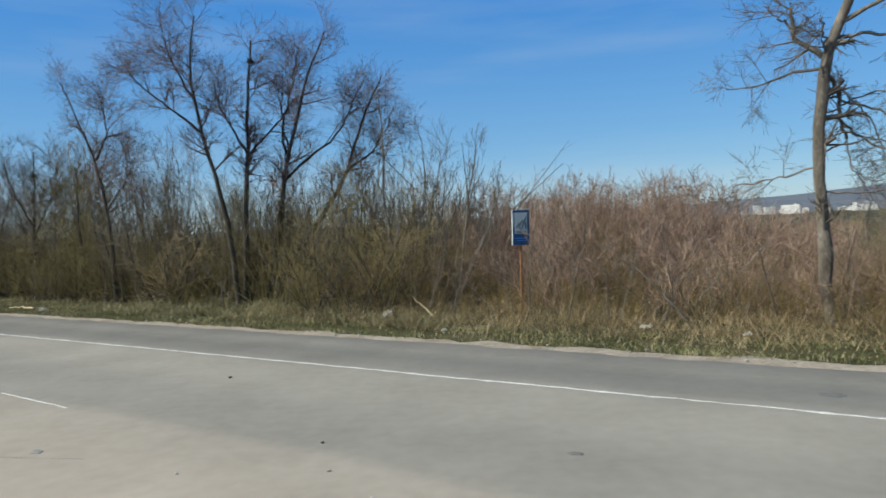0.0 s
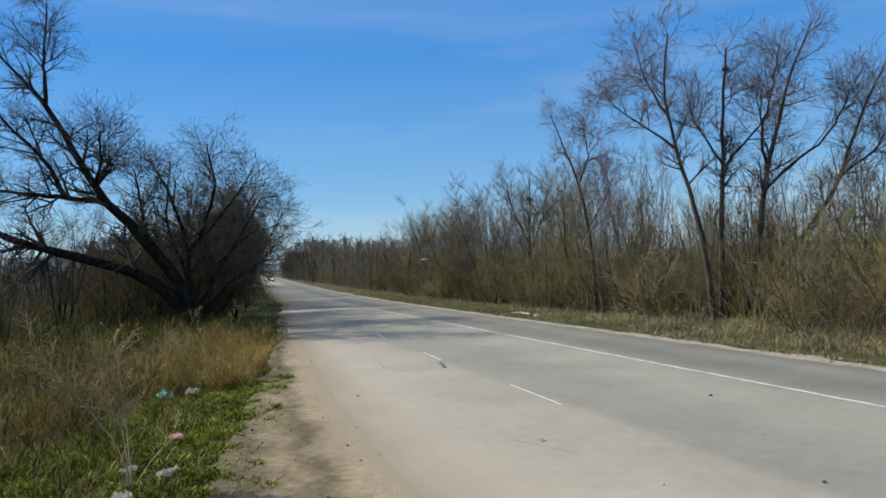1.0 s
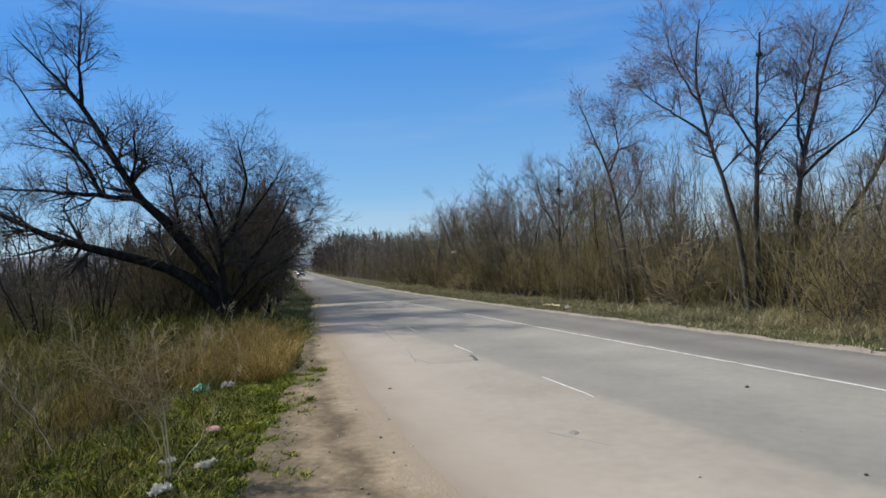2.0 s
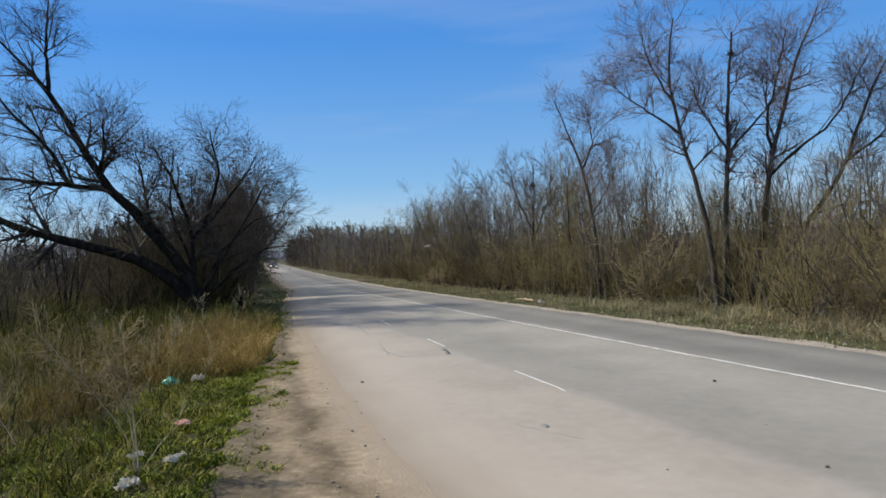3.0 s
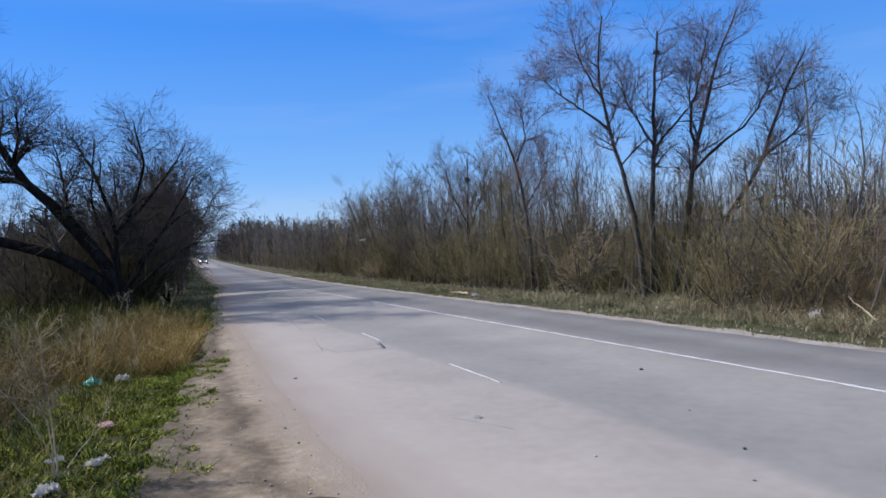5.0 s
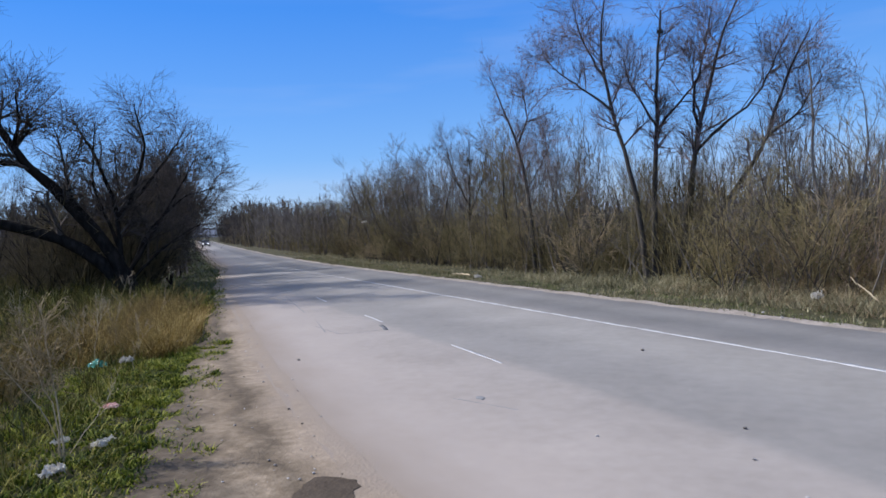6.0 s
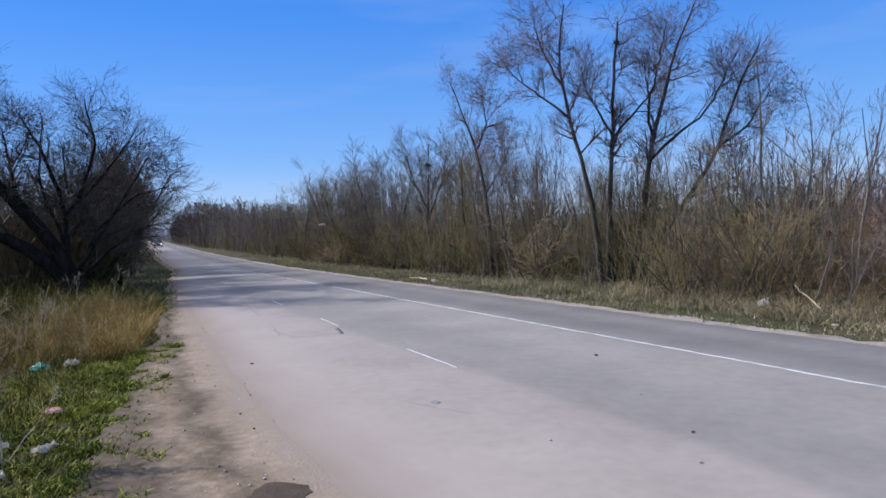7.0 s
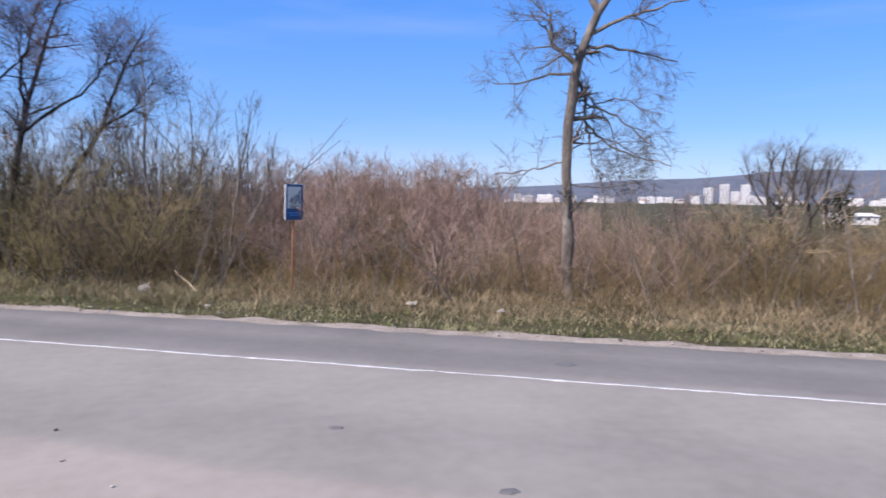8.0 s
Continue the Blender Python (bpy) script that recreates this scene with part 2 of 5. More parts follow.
BARK = material("bark", [(0.024, 0.0205, 0.017), (0.06, 0.0515, 0.042), (0.106, 0.092, 0.075)], scale=5, rough=0.95, bump=0.8, bump_scale=26, stretch=(1, 1, 0.3))
# near-black: the backlit shade of the left-hand trees is put into the bark
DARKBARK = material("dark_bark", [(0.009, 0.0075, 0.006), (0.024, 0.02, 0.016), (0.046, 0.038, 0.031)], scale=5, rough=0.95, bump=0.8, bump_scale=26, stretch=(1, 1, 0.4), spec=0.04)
PALEBARK = material("pale_bark", [(0.048, 0.041, 0.034), (0.145, 0.125, 0.104), (0.31, 0.276, 0.238)], scale=3.5, rough=0.95, bump=0.9, bump_scale=20, stretch=(1, 1, 0.3))
TWIG = material("twig", [(0.058, 0.051, 0.044), (0.126, 0.11, 0.095), (0.235, 0.203, 0.174)], scale=1.2, rough=0.9, per_island=0.3)
# dark twigs; on the left-hand trees the colour includes their backlit shade
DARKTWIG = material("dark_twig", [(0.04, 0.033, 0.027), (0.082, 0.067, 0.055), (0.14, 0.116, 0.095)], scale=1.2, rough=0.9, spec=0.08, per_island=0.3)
CROWNTWIG = material("crown_twig", [(0.07, 0.053, 0.052), (0.155, 0.117, 0.113), (0.29, 0.218, 0.205)], scale=1.2, rough=0.9, per_island=0.3)
OLIVETWIG = material("olive_twig", [(0.048, 0.04, 0.016), (0.138, 0.112, 0.047), (0.275, 0.224, 0.105)], scale=0.35, rough=0.9, per_object=0.5)
BROWNTWIG = material("brown_twig", [(0.105, 0.076, 0.036), (0.265, 0.196, 0.105), (0.45, 0.35, 0.205)], scale=0.35, rough=0.9, per_object=0.4)
# darker copy of the olive twig; the inner hedge's shade is put into it
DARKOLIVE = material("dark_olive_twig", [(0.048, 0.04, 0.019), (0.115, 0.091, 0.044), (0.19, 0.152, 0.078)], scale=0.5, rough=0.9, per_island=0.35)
REDTWIG = material("red_twig", [(0.14, 0.095, 0.072), (0.315, 0.218, 0.168), (0.5, 0.365, 0.288)], scale=0.4, rough=0.9, per_island=0.35)
STRAWSTEM = material("dry_stem", [(0.26, 0.205, 0.12), (0.5, 0.41, 0.27)], scale=5, rough=0.9)
WEEDTWIG = material("weed_twig", [(0.1, 0.07, 0.026), (0.25, 0.18, 0.075)], scale=5, rough=0.9)
BUSHTWIG = material("bush_twig", [(0.17, 0.125, 0.062), (0.36, 0.28, 0.155)], scale=5, rough=0.9)
# distance haze is put into the blue-grey of this forest colour
HAZYHILL = material("hazy_far_forest", [(0.08, 0.094, 0.122), (0.105, 0.12, 0.148), (0.13, 0.145, 0.17)], scale=0.006, rough=1.0)
WHITEWALL = material("white_render", [(0.52, 0.51, 0.5), (0.68, 0.67, 0.65)], scale=0.4, rough=0.9, per_object=0.3)
GREYWALL = material("grey_render", [(0.42, 0.4, 0.38), (0.62, 0.6, 0.57)], scale=0.3, rough=0.9, per_object=0.4)
ROOF = material("roof_tile", [(0.2, 0.1, 0.07), (0.33, 0.18, 0.13)], scale=0.6, rough=0.9, per_object=0.3)
WINDOW = material("window_glass", [(0.05, 0.06, 0.08), (0.1, 0.12, 0.15)], scale=0.5, rough=0.15, spec=0.6)
BLUE = material("sign_blue", [(0.005, 0.04, 0.115), (0.008, 0.06, 0.16)], scale=3, rough=0.45, spec=0.5)
PALE = material("sign_pale", [(0.26, 0.32, 0.35), (0.37, 0.43, 0.45)], scale=4, rough=0.5, spec=0.5)
SIGNWHITE = material("sign_white", [(0.4, 0.43, 0.46), (0.58, 0.6, 0.62)], scale=4, rough=0.5)
INK = material("sign_ink", [(0.06, 0.08, 0.09), (0.12, 0.14, 0.15)], scale=6, rough=0.6)
RUSTPOST = material("rusty_post", [(0.17, 0.08, 0.04), (0.3, 0.15, 0.08)], scale=6, rough=0.85, bump=0.4)
PLASTIC = leafy(material("white_plastic", [(0.48, 0.44, 0.37), (0.82, 0.77, 0.67)], scale=14, rough=0.55, spec=0.4), 0.3)
REDPACK = material("red_packaging", [(0.55, 0.16, 0.11), (0.8, 0.58, 0.5)], scale=14, rough=0.5)
GREENPACK = material("green_plastic", [(0.02, 0.2, 0.13), (0.1, 0.42, 0.32)], scale=8, rough=0.35, spec=0.5)
STONE = material("stone", [(0.2, 0.18, 0.155), (0.46, 0.43, 0.39)], scale=8, rough=0.9, per_object=0.5)
CLOD = material("clod", [(0.05, 0.045, 0.04), (0.14, 0.12, 0.1)], scale=8, rough=0.95, per_object=0.5)
CARDARK = material("dark_car_paint", [(0.02, 0.022, 0.028), (0.035, 0.037, 0.042)], scale=1, rough=0.3, spec=0.6)
CARSILVER = material("silver_car_paint", [(0.5, 0.5, 0.5), (0.62, 0.62, 0.62)], scale=1, rough=0.3, spec=0.6)
RUBBER = material("rubber", [(0.012, 0.012, 0.012), (0.03, 0.03, 0.03)], scale=8, rough=0.9)
CHROME = material("wheel_metal", [(0.4, 0.4, 0.41), (0.55, 0.55, 0.56)], scale=5, rough=0.35, metal=1.0)
REDLENS = material("red_lens", [(0.45, 0.02, 0.015), (0.6, 0.04, 0.03)], scale=5, rough=0.2, spec=0.6)


def lamp_material(name, colour, strength):
    m = material(name, [colour, colour], rough=0.3)
    b = m.node_tree.nodes["Principled BSDF"]
    b.inputs["Emission Color"].default_value = (*colour, 1)
    b.inputs["Emission Strength"].default_value = strength
    return m


HEADLAMP = lamp_material("headlamp", (1.0, 0.93, 0.8), 4.0)

# ---- plan of the road: s metres along it, d metres across, away from the eye ----
ALONG, ACROSS = np.array([-0.8437, 0.5368]), np.array([0.5368, 0.8437])


def bend(s):
    s = np.asarray(s, float)
    k = np.maximum(s - 37.0, 0.0)
    return 0.085 * k * k / (k + 37.0)


def at(s, d):
    """World x, y of a place s along and d across the road."""
    s, d = np.broadcast_arrays(np.asarray(s, float), np.asarray(d, float))
    return s[..., None] * ALONG + (d + bend(s))[..., None] * ACROSS


GRASS_S, GRASS_D = [-60, -10, 0, 6.5, 9.5, 11.5, 14.4, 17.8, 22.4, 37.5, 49, 500], [-3, -2.0, -0.7, 0.25, 0.5, 0.82, 1.36, 1.92, 2.6, 4.4, 5.8, 6.0]
EDGE_S, EDGE_D = [-60, 0, 9.4, 12.9, 21.8, 31.5, 54, 500], [2.0, 2.0, 2.1, 2.3, 3.05, 3.8, 6.25, 6.3]
FAR_EDGE, LINE = 12.0, 9.33


def near_grass(s):
    return np.interp(s, GRASS_S, GRASS_D)


def near_edge(s):
    return np.interp(s, EDGE_S, EDGE_D)


def fall(d):
    """Height of the open ground: level by the road, lower in the fields on both sides."""
    d = np.asarray(d, float)
    r, l = np.clip((d - 30) / 60, 0, 1), np.clip((-d - 8) / 60, 0, 1)
    return -2.6 * r * r * (3 - 2 * r) - 1.2 * l * l * (3 - 2 * l)


def road_coords(x, y):
    """s and d of world places (good off the bend; corrected for it)."""
    s = x * ALONG[0] + y * ALONG[1]
    return s, x * ACROSS[0] + y * ACROSS[1] - bend(s)


# ---- mesh helpers ----
RNG = np.random.default_rng(7)


def raw_mesh(name, verts, loops, counts, mat, smooth=False, uv=None, uv2=None):
    me = bpy.data.meshes.new(name)
    verts, loops, counts = np.asarray(verts, np.float32), np.asarray(loops, np.int32), np.asarray(counts, np.int32)
    me.vertices.add(len(verts))
    me.vertices.foreach_set("co", verts.ravel())
    me.loops.add(len(loops))
    me.loops.foreach_set("vertex_index", loops)
    me.polygons.add(len(counts))
    starts = np.concatenate([[0], np.cumsum(counts)[:-1]]).astype(np.int32)
    me.polygons.foreach_set("loop_start", starts)
    if smooth:
        me.polygons.foreach_set("use_smooth", np.ones(len(counts), bool))
    if uv is not None:
        me.uv_layers.new(name="UVMap").data.foreach_set("uv", np.asarray(uv, np.float32)[loops].ravel())
    if uv2 is not None:
        me.uv_layers.new(name="Edge").data.foreach_set("uv", np.asarray(uv2, np.float32)[loops].ravel())
    me.update(calc_edges=True)
    me.materials.append(mat)
    return me


def put(name, me, parent=None, label="", category="", group="", kind=""):
    ob = new(name, me)
    if parent is not None:
        ob.parent = parent
    return tagged(ob, label, category, group, kind)


def part(name, bm, mat, parent=None, label="", smooth=False):
    me = bpy.data.meshes.new(name)
    bm.to_mesh(me)
    bm.free()
    me.materials.append(mat)
    if smooth:
        me.polygons.foreach_set("use_smooth", np.ones(len(me.polygons), bool))
    return put(name, me, parent, label)


def base(name, m, label="", category="", group="", kind=""):
    ob = new(name)
    ob.matrix_basis = m
    return tagged(ob, label, category, group, kind)


def box(bm, cx, cy, cz, sx, sy, sz, bevel=0.0, m=None):
    r = bmesh.ops.create_cube(bm, size=1.0, matrix=(m or Matrix()) @ Matrix.Translation((cx, cy, cz)) @ Matrix.Diagonal((sx, sy, sz, 1)))
    if bevel:
        es = {e for v in r["verts"] for e in v.link_edges}
        bmesh.ops.bevel(bm, geom=list(es), offset=bevel, segments=2, affect="EDGES", profile=0.6)
    return bm


def tubes(P, R, sides):
    """Tapered tubes along N lines of M points: P (N, M, 3), R (N, M). Vertices, loops and face sizes."""
    N, M, _ = P.shape
    T = np.gradient(P, axis=1)
    T /= np.linalg.norm(T, axis=2, keepdims=True) + 1e-9
    ref = np.where(np.abs(T[:, :1, 2:3]) > 0.9, np.array([1.0, 0, 0]), np.array([0, 0, 1.0]))
    A = np.cross(T, ref)
    A /= np.linalg.norm(A, axis=2, keepdims=True) + 1e-9
    B = np.cross(T, A)
    ang = np.arange(sides) * 2 * np.pi / sides
    V = P[:, :, None] + R[:, :, None, None] * (np.cos(ang)[:, None] * A[:, :, None] + np.sin(ang)[:, None] * B[:, :, None])
    idx = np.arange(N * M * sides).reshape(N, M, sides)
    nx = np.roll(idx, -1, axis=2)
    q = np.stack([idx[:, :-1], nx[:, :-1], nx[:, 1:], idx[:, 1:]], -1).reshape(-1, 4)
    return V.reshape(-1, 3), q.ravel(), np.full(len(q), 4)


def tube_mesh(name, sets, mat, smooth=True):
    vs, ls, cs, off = [], [], [], 0
    for P, R, sides in sets:
        if len(P) == 0:
            continue
        v, l, c = tubes(P, R, sides)
        vs.append(v), ls.append(l + off), cs.append(c)
        off += len(v)
    return raw_mesh(name, np.concatenate(vs), np.concatenate(ls), np.concatenate(cs), mat, smooth)


def unit(v):
    return v / (np.linalg.norm(v, axis=-1, keepdims=True) + 1e-9)


def sprout(rng, P, R, count, length, spread, lift, points=3, lo=0.25, hi=1.0, wig=0.12, thin=0.5, tip=0.35, least=0.0022):
    """Side shoots from lines P (N, M, 3) with radii R: count each, their length range, angle off the parent and pull upwards."""
    N, M, _ = P.shape
    i = np.repeat(np.arange(N), count)
    n = len(i)
    t = lo + (hi - lo) * rng.random(n)
    f = t * (M - 1)
    j = np.minimum(f.astype(int), M - 2)
    w = (f - j)[:, None]
    start = P[i, j] * (1 - w) + P[i, j + 1] * w
    rad = (R[i, j] * (1 - w[:, 0]) + R[i, j + 1] * w[:, 0]) * thin
    along = unit(P[i, j + 1] - P[i, j])
    side = unit(np.cross(along, rng.normal(size=(n, 3))))
    a = np.radians(spread[0] + (spread[1] - spread[0]) * rng.random(n))[:, None]
    way = unit(along * np.cos(a) + side * np.sin(a) + np.array([0, 0, lift]))
    ln = (length[0] + (length[1] - length[0]) * rng.random(n)) * (1.15 - 0.45 * t)
    C = np.empty((n, points, 3))
    C[:, 0] = start
    for k in range(1, points):
        way = unit(way + rng.normal(size=(n, 3)) * wig + np.array([0, 0, lift * 0.35]))
        C[:, k] = C[:, k - 1] + way * (ln / (points - 1))[:, None]
    CR = np.maximum(rad[:, None] * np.linspace(1, tip, points), least)
    return C, CR


def resample(line, m, rng=None, wob=0.0):
    line = np.asarray(line, float)
    d = np.concatenate([[0], np.cumsum(np.linalg.norm(np.diff(line, axis=0), axis=1))])
    t = np.linspace(0, d[-1], m)
    out = np.stack([np.interp(t, d, line[:, k]) for k in range(3)], 1)
    for _ in range(2):
        out[1:-1] = 0.5 * out[1:-1] + 0.25 * (out[:-2] + out[2:])
    if rng is not None and wob:
        out[1:-1] += rng.normal(size=(m - 2, 3)) * wob
    return out


# ---- ground, road and shoulders ----
def grid_mesh(name, S, D, height, mat, warp=None):
    """A sheet over road coordinates: S (n), D (n, m) metres across for each s."""
    n, m = D.shape
    SS = np.repeat(S[:, None], m, 1)
    XY = at(SS, D)
    Z = height(SS, D)
    V = np.concatenate([XY, Z[..., None]], -1).reshape(-1, 3)
    idx = np.arange(n * m).reshape(n, m)
    q = np.stack([idx[:-1, :-1], idx[1:, :-1], idx[1:, 1:], idx[:-1, 1:]], -1).reshape(-1, 4)
    # faces upward
    a, b, c = V[q[0, 0]], V[q[0, 1]], V[q[0, 2]]
    if np.cross(b - a, c - a)[2] < 0:
        q = q[:, ::-1]
    uv = np.stack([SS.ravel(), D.ravel()], 1)
    uv2 = np.stack([SS.ravel(), (D - near_edge(SS)).ravel()], 1)
    return raw_mesh(name, V, q.ravel(), np.full(len(q), 4), mat, True, uv, uv2)


def lumps(x, y, size, seed):
    """Cheap rolling noise from a few sines."""
    r = np.random.default_rng(seed)
    z = 0
    for k in range(5):
        a, f, p = r.random() * 6.3, (0.6 + 0.5 * k) / size, r.random() * 6.3
        z = z + np.sin((x * np.cos(a) + y * np.sin(a)) * 6.28 * f + p) / (1 + 0.6 * k)
    return z / 3


def ground_sheet():
    c = np.concatenate([-np.geomspace(4200, 12, 40), np.linspace(-11, 60, 72), np.geomspace(62, 4200, 40)])
    X, Y = np.meshgrid(c, c, indexing="ij")
    s, d = X * ALONG[0] + Y * ALONG[1], X * ACROSS[0] + Y * ACROSS[1]
    b = np.where(s < 420, bend(np.minimum(s, 420)), bend(420.0))
    dd = d - b
    Z = fall(dd) + np.where((dd > 14.5) | (dd < near_grass(np.clip(s, -60, 500)) - 1), 0.06, 0.0) * lumps(X, Y, 5, 3) - 0.07
    n = len(c)
    idx = np.arange(n * n).reshape(n, n)
    q = np.stack([idx[:-1, :-1], idx[1:, :-1], idx[1:, 1:], idx[:-1, 1:]], -1).reshape(-1, 4)
    V = np.stack([X, Y, Z], -1).reshape(-1, 3)
    return raw_mesh("ground", V, q.ravel(), np.full(len(q), 4), SOIL, True)


put("ground", ground_sheet(), label="rough grassy soil with dead leaves beside the road", category="ground", kind="structure")

S_ROAD = np.concatenate([np.arange(-60, 60, 0.5), np.arange(60, 420, 3.0)])


def road_height(s, d):
    crown = 0.03 - 0.0012 * (d - 7.5) ** 2 / 4
    return crown - 0.02 + 0.004 * lumps(s, d, 6.0, 8)


def road_sheet():
    t = np.linspace(0, 1, 29)
    ragged = 0.06 * lumps(S_ROAD, S_ROAD * 0, 1.7, 4) + 0.05 * RNG.normal(size=len(S_ROAD))
    lo, hi = near_edge(S_ROAD) - 0.2, FAR_EDGE + ragged
    D = lo[:, None] + (hi - lo)[:, None] * t
    edge = t > 0.999
    return grid_mesh("road", S_ROAD, D, lambda s, d: road_height(s, d) - np.where(edge[None, :], 0.016, 0.0), ASPHALT)


put("road", road_sheet(), label="weathered grey asphalt road with a worn bay", category="road", kind="structure")


def shoulder(name, lo, hi, mat, seed, label, z0, film=False):
    """A strip of bare ground; with film, it thins out over the rim of the asphalt."""
    t = np.linspace(0, 1, 17)
    D = lo[:, None] + (hi - lo)[:, None] * t

    def height(s, d):
        z = z0 + 0.018 * lumps(s, d, 0.9, seed) + 0.012 * lumps(s, d, 0.35, seed + 1)
        if film:
            w = np.clip((d - near_edge(s) + 0.35) / 0.3, 0, 1)
            return z * (1 - w) + w * (road_height(s, d) + 0.004) - 0.05 * (t < 0.01)[None, :]
        return z - 0.05 * (np.abs(t - 0.5) > 0.49)[None, :]

    return put(name, grid_mesh(name, S_ROAD, D, height, mat), label=label, category="road shoulder", kind="structure")


wave = lumps(S_ROAD, S_ROAD * 0, 2.7, 11)
shoulder("pavement_near", near_grass(S_ROAD) - 0.35 + 0.22 * wave, near_edge(S_ROAD) + 0.1 + 0.06 * lumps(S_ROAD, S_ROAD * 0, 3.1, 13), DIRT, 21, "trodden bare dirt shoulder with small stones", -0.006, True)
shoulder("pavement_far", np.full_like(S_ROAD, FAR_EDGE - 0.25), FAR_EDGE + 0.58 + 0.07 * lumps(S_ROAD, S_ROAD * 0, 2.0, 12) + 0.1 * RNG.normal(size=len(S_ROAD)), GRAVEL, 23, "pale gravel strip along the far asphalt edge", -0.022)


def strip(name, s0, s1, d0, d1, w, mat, label, category, lift=0.006, ragged=0.2, parent=None, seed=1, kind="structure"):
    """A painted or tarred strip on the road, thin but with edges that wander."""
    n = max(4, int(abs(s1 - s0) / 0.18))
    s, d = np.linspace(s0, s1, n), np.linspace(d0, d1, n)
    r = np.random.default_rng(seed)
    wl = w / 2 * (1 + ragged * r.normal(size=(2, n)))
    XYl, XYr = at(s, d - wl[0]), at(s, d + wl[1])
    z = road_height(s, d) + lift
    V = np.concatenate([np.c_[XYl, z], np.c_[XYr, z], np.c_[XYl, z - 0.02], np.c_[XYr, z - 0.02]])
    i = np.arange(n - 1)
    q = np.concatenate([np.stack([i, i + n, i + n + 1, i + 1], 1), np.stack([i, i + 1, i + 1 + 2 * n, i + 2 * n], 1), np.stack([i + n, i + 3 * n, i + 3 * n + 1, i + n + 1], 1)])
    me = raw_mesh(name, V, q.ravel(), np.full(len(q), 4), mat)
    return put(name, me, parent, label, category, kind=kind)


strip("trim_line", 28, 44, LINE, LINE, 0.03, PAINT, "almost worn-away end of the white line", "road marking", ragged=0.9, seed=15)
strip("trim_line", -55, 28, LINE, LINE, 0.066, PAINT, "worn solid white line painted on the asphalt", "road marking", ragged=0.45, seed=5)
strip("trim_dash", 10.1, 12.25, 5.57, 5.66, 0.038, PAINT, "short worn white dash on the asphalt", "road marking", ragged=0.3, seed=6)
strip("trim_dash", 16.3, 18.0, 5.68, 5.78, 0.045, PAINT, "short worn white dash on the asphalt", "road marking", ragged=0.3, seed=7)
strip("trim_dash", 22.3, 24.0, 5.85, 5.98, 0.055, PAINT, "short worn white dash on the asphalt", "road marking", ragged=0.4, seed=8)
strip("trim_tar", 15.0, 15.9, 5.3, 5.5, 0.1, TAR, "dark tar repair on the asphalt", "road repair", ragged=0.4, seed=9, lift=0.004)
for k, (s0, s1, d0, d1, w) in enumerate([(15.1, 15.3, 5.4, 4.3, 0.016), (15.3, 17.0, 4.3, 4.15, 0.02), (18.4, 15.8, 4.5, 4.1, 0.016), (20.0, 25.5, 4.6, 5.2, 0.025), (27, 36, 7.4, 7.3, 0.03), (8.6, 7.6, 3.95, 4.35, 0.014)]):
    strip("trim_crack", s0, s1, d0, d1, w, PATCH, "thin dark crack in the asphalt", "road crack", ragged=0.6, seed=20 + k, lift=0.003)


def blob(name, s0, d0, rs, rd, mat, label, category, z, seed, ragged=False):
    """A low irregular patch lying on the ground."""
    r = np.random.default_rng(seed)
    n = 90 if ragged else 26
    a = np.arange(n) * 6.2832 / n
    k = 1 + 0.16 * np.sin(2 * a + r.random() * 6) + 0.1 * np.sin(5 * a + r.random() * 6) + (0.02 if ragged else 0.05) * r.normal(size=n)
    if ragged:
        k = k + 0.09 * np.sin(9 * a + 1) + 0.07 * np.sin(14 * a + 2) + 0.05 * np.sin(23 * a)
    V, F = [np.r_[at(s0, d0), z + 0.012]], []
    for q, (f, h) in enumerate(((0.6, 0.01), (1.0, 0.002), (1.03, -0.03))):
        for c, w in zip(a, k):
            V.append(np.r_[at(s0 + rs * w * f * math.cos(c), d0 + rd * w * f * math.sin(c)), z + h])
    for i in range(n):
        j = (i + 1) % n
        F.append((0, 1 + i, 1 + j))
        for q in (0, 1):
            F.append((1 + q * n + i, 1 + (q + 1) * n + i, 1 + (q + 1) * n + j, 1 + q * n + j))
    me = bpy.data.meshes.new(name)
    me.from_pydata([tuple(v) for v in V], [], F)
    me.materials.append(mat)
    return put(name, me, label=label, category=category, kind="structure")


blob("trim_damp", 6.35, 1.58, 0.36, 0.32, WET, "damp dark patch of dirt", "dirt", 0.004, 3)
blob("trim_stain", 8.4, 4.25, 0.1, 0.05, PATCH, "dark spot on the asphalt", "stain", 0.012, 4)
blob("trim_stain", 0.7, 10.25, 0.2, 0.12, TAR, "dark spot on the asphalt", "stain", 0.004, 5)
blob("trim_stain", 2.82, 6.76, 0.08, 0.05, TAR, "dark spot on the asphalt", "stain", 0.012, 6)
blob("trim_stain", 0.84, 5.69, 0.09, 0.06, TAR, "dark spot on the asphalt", "stain", 0.012, 7)


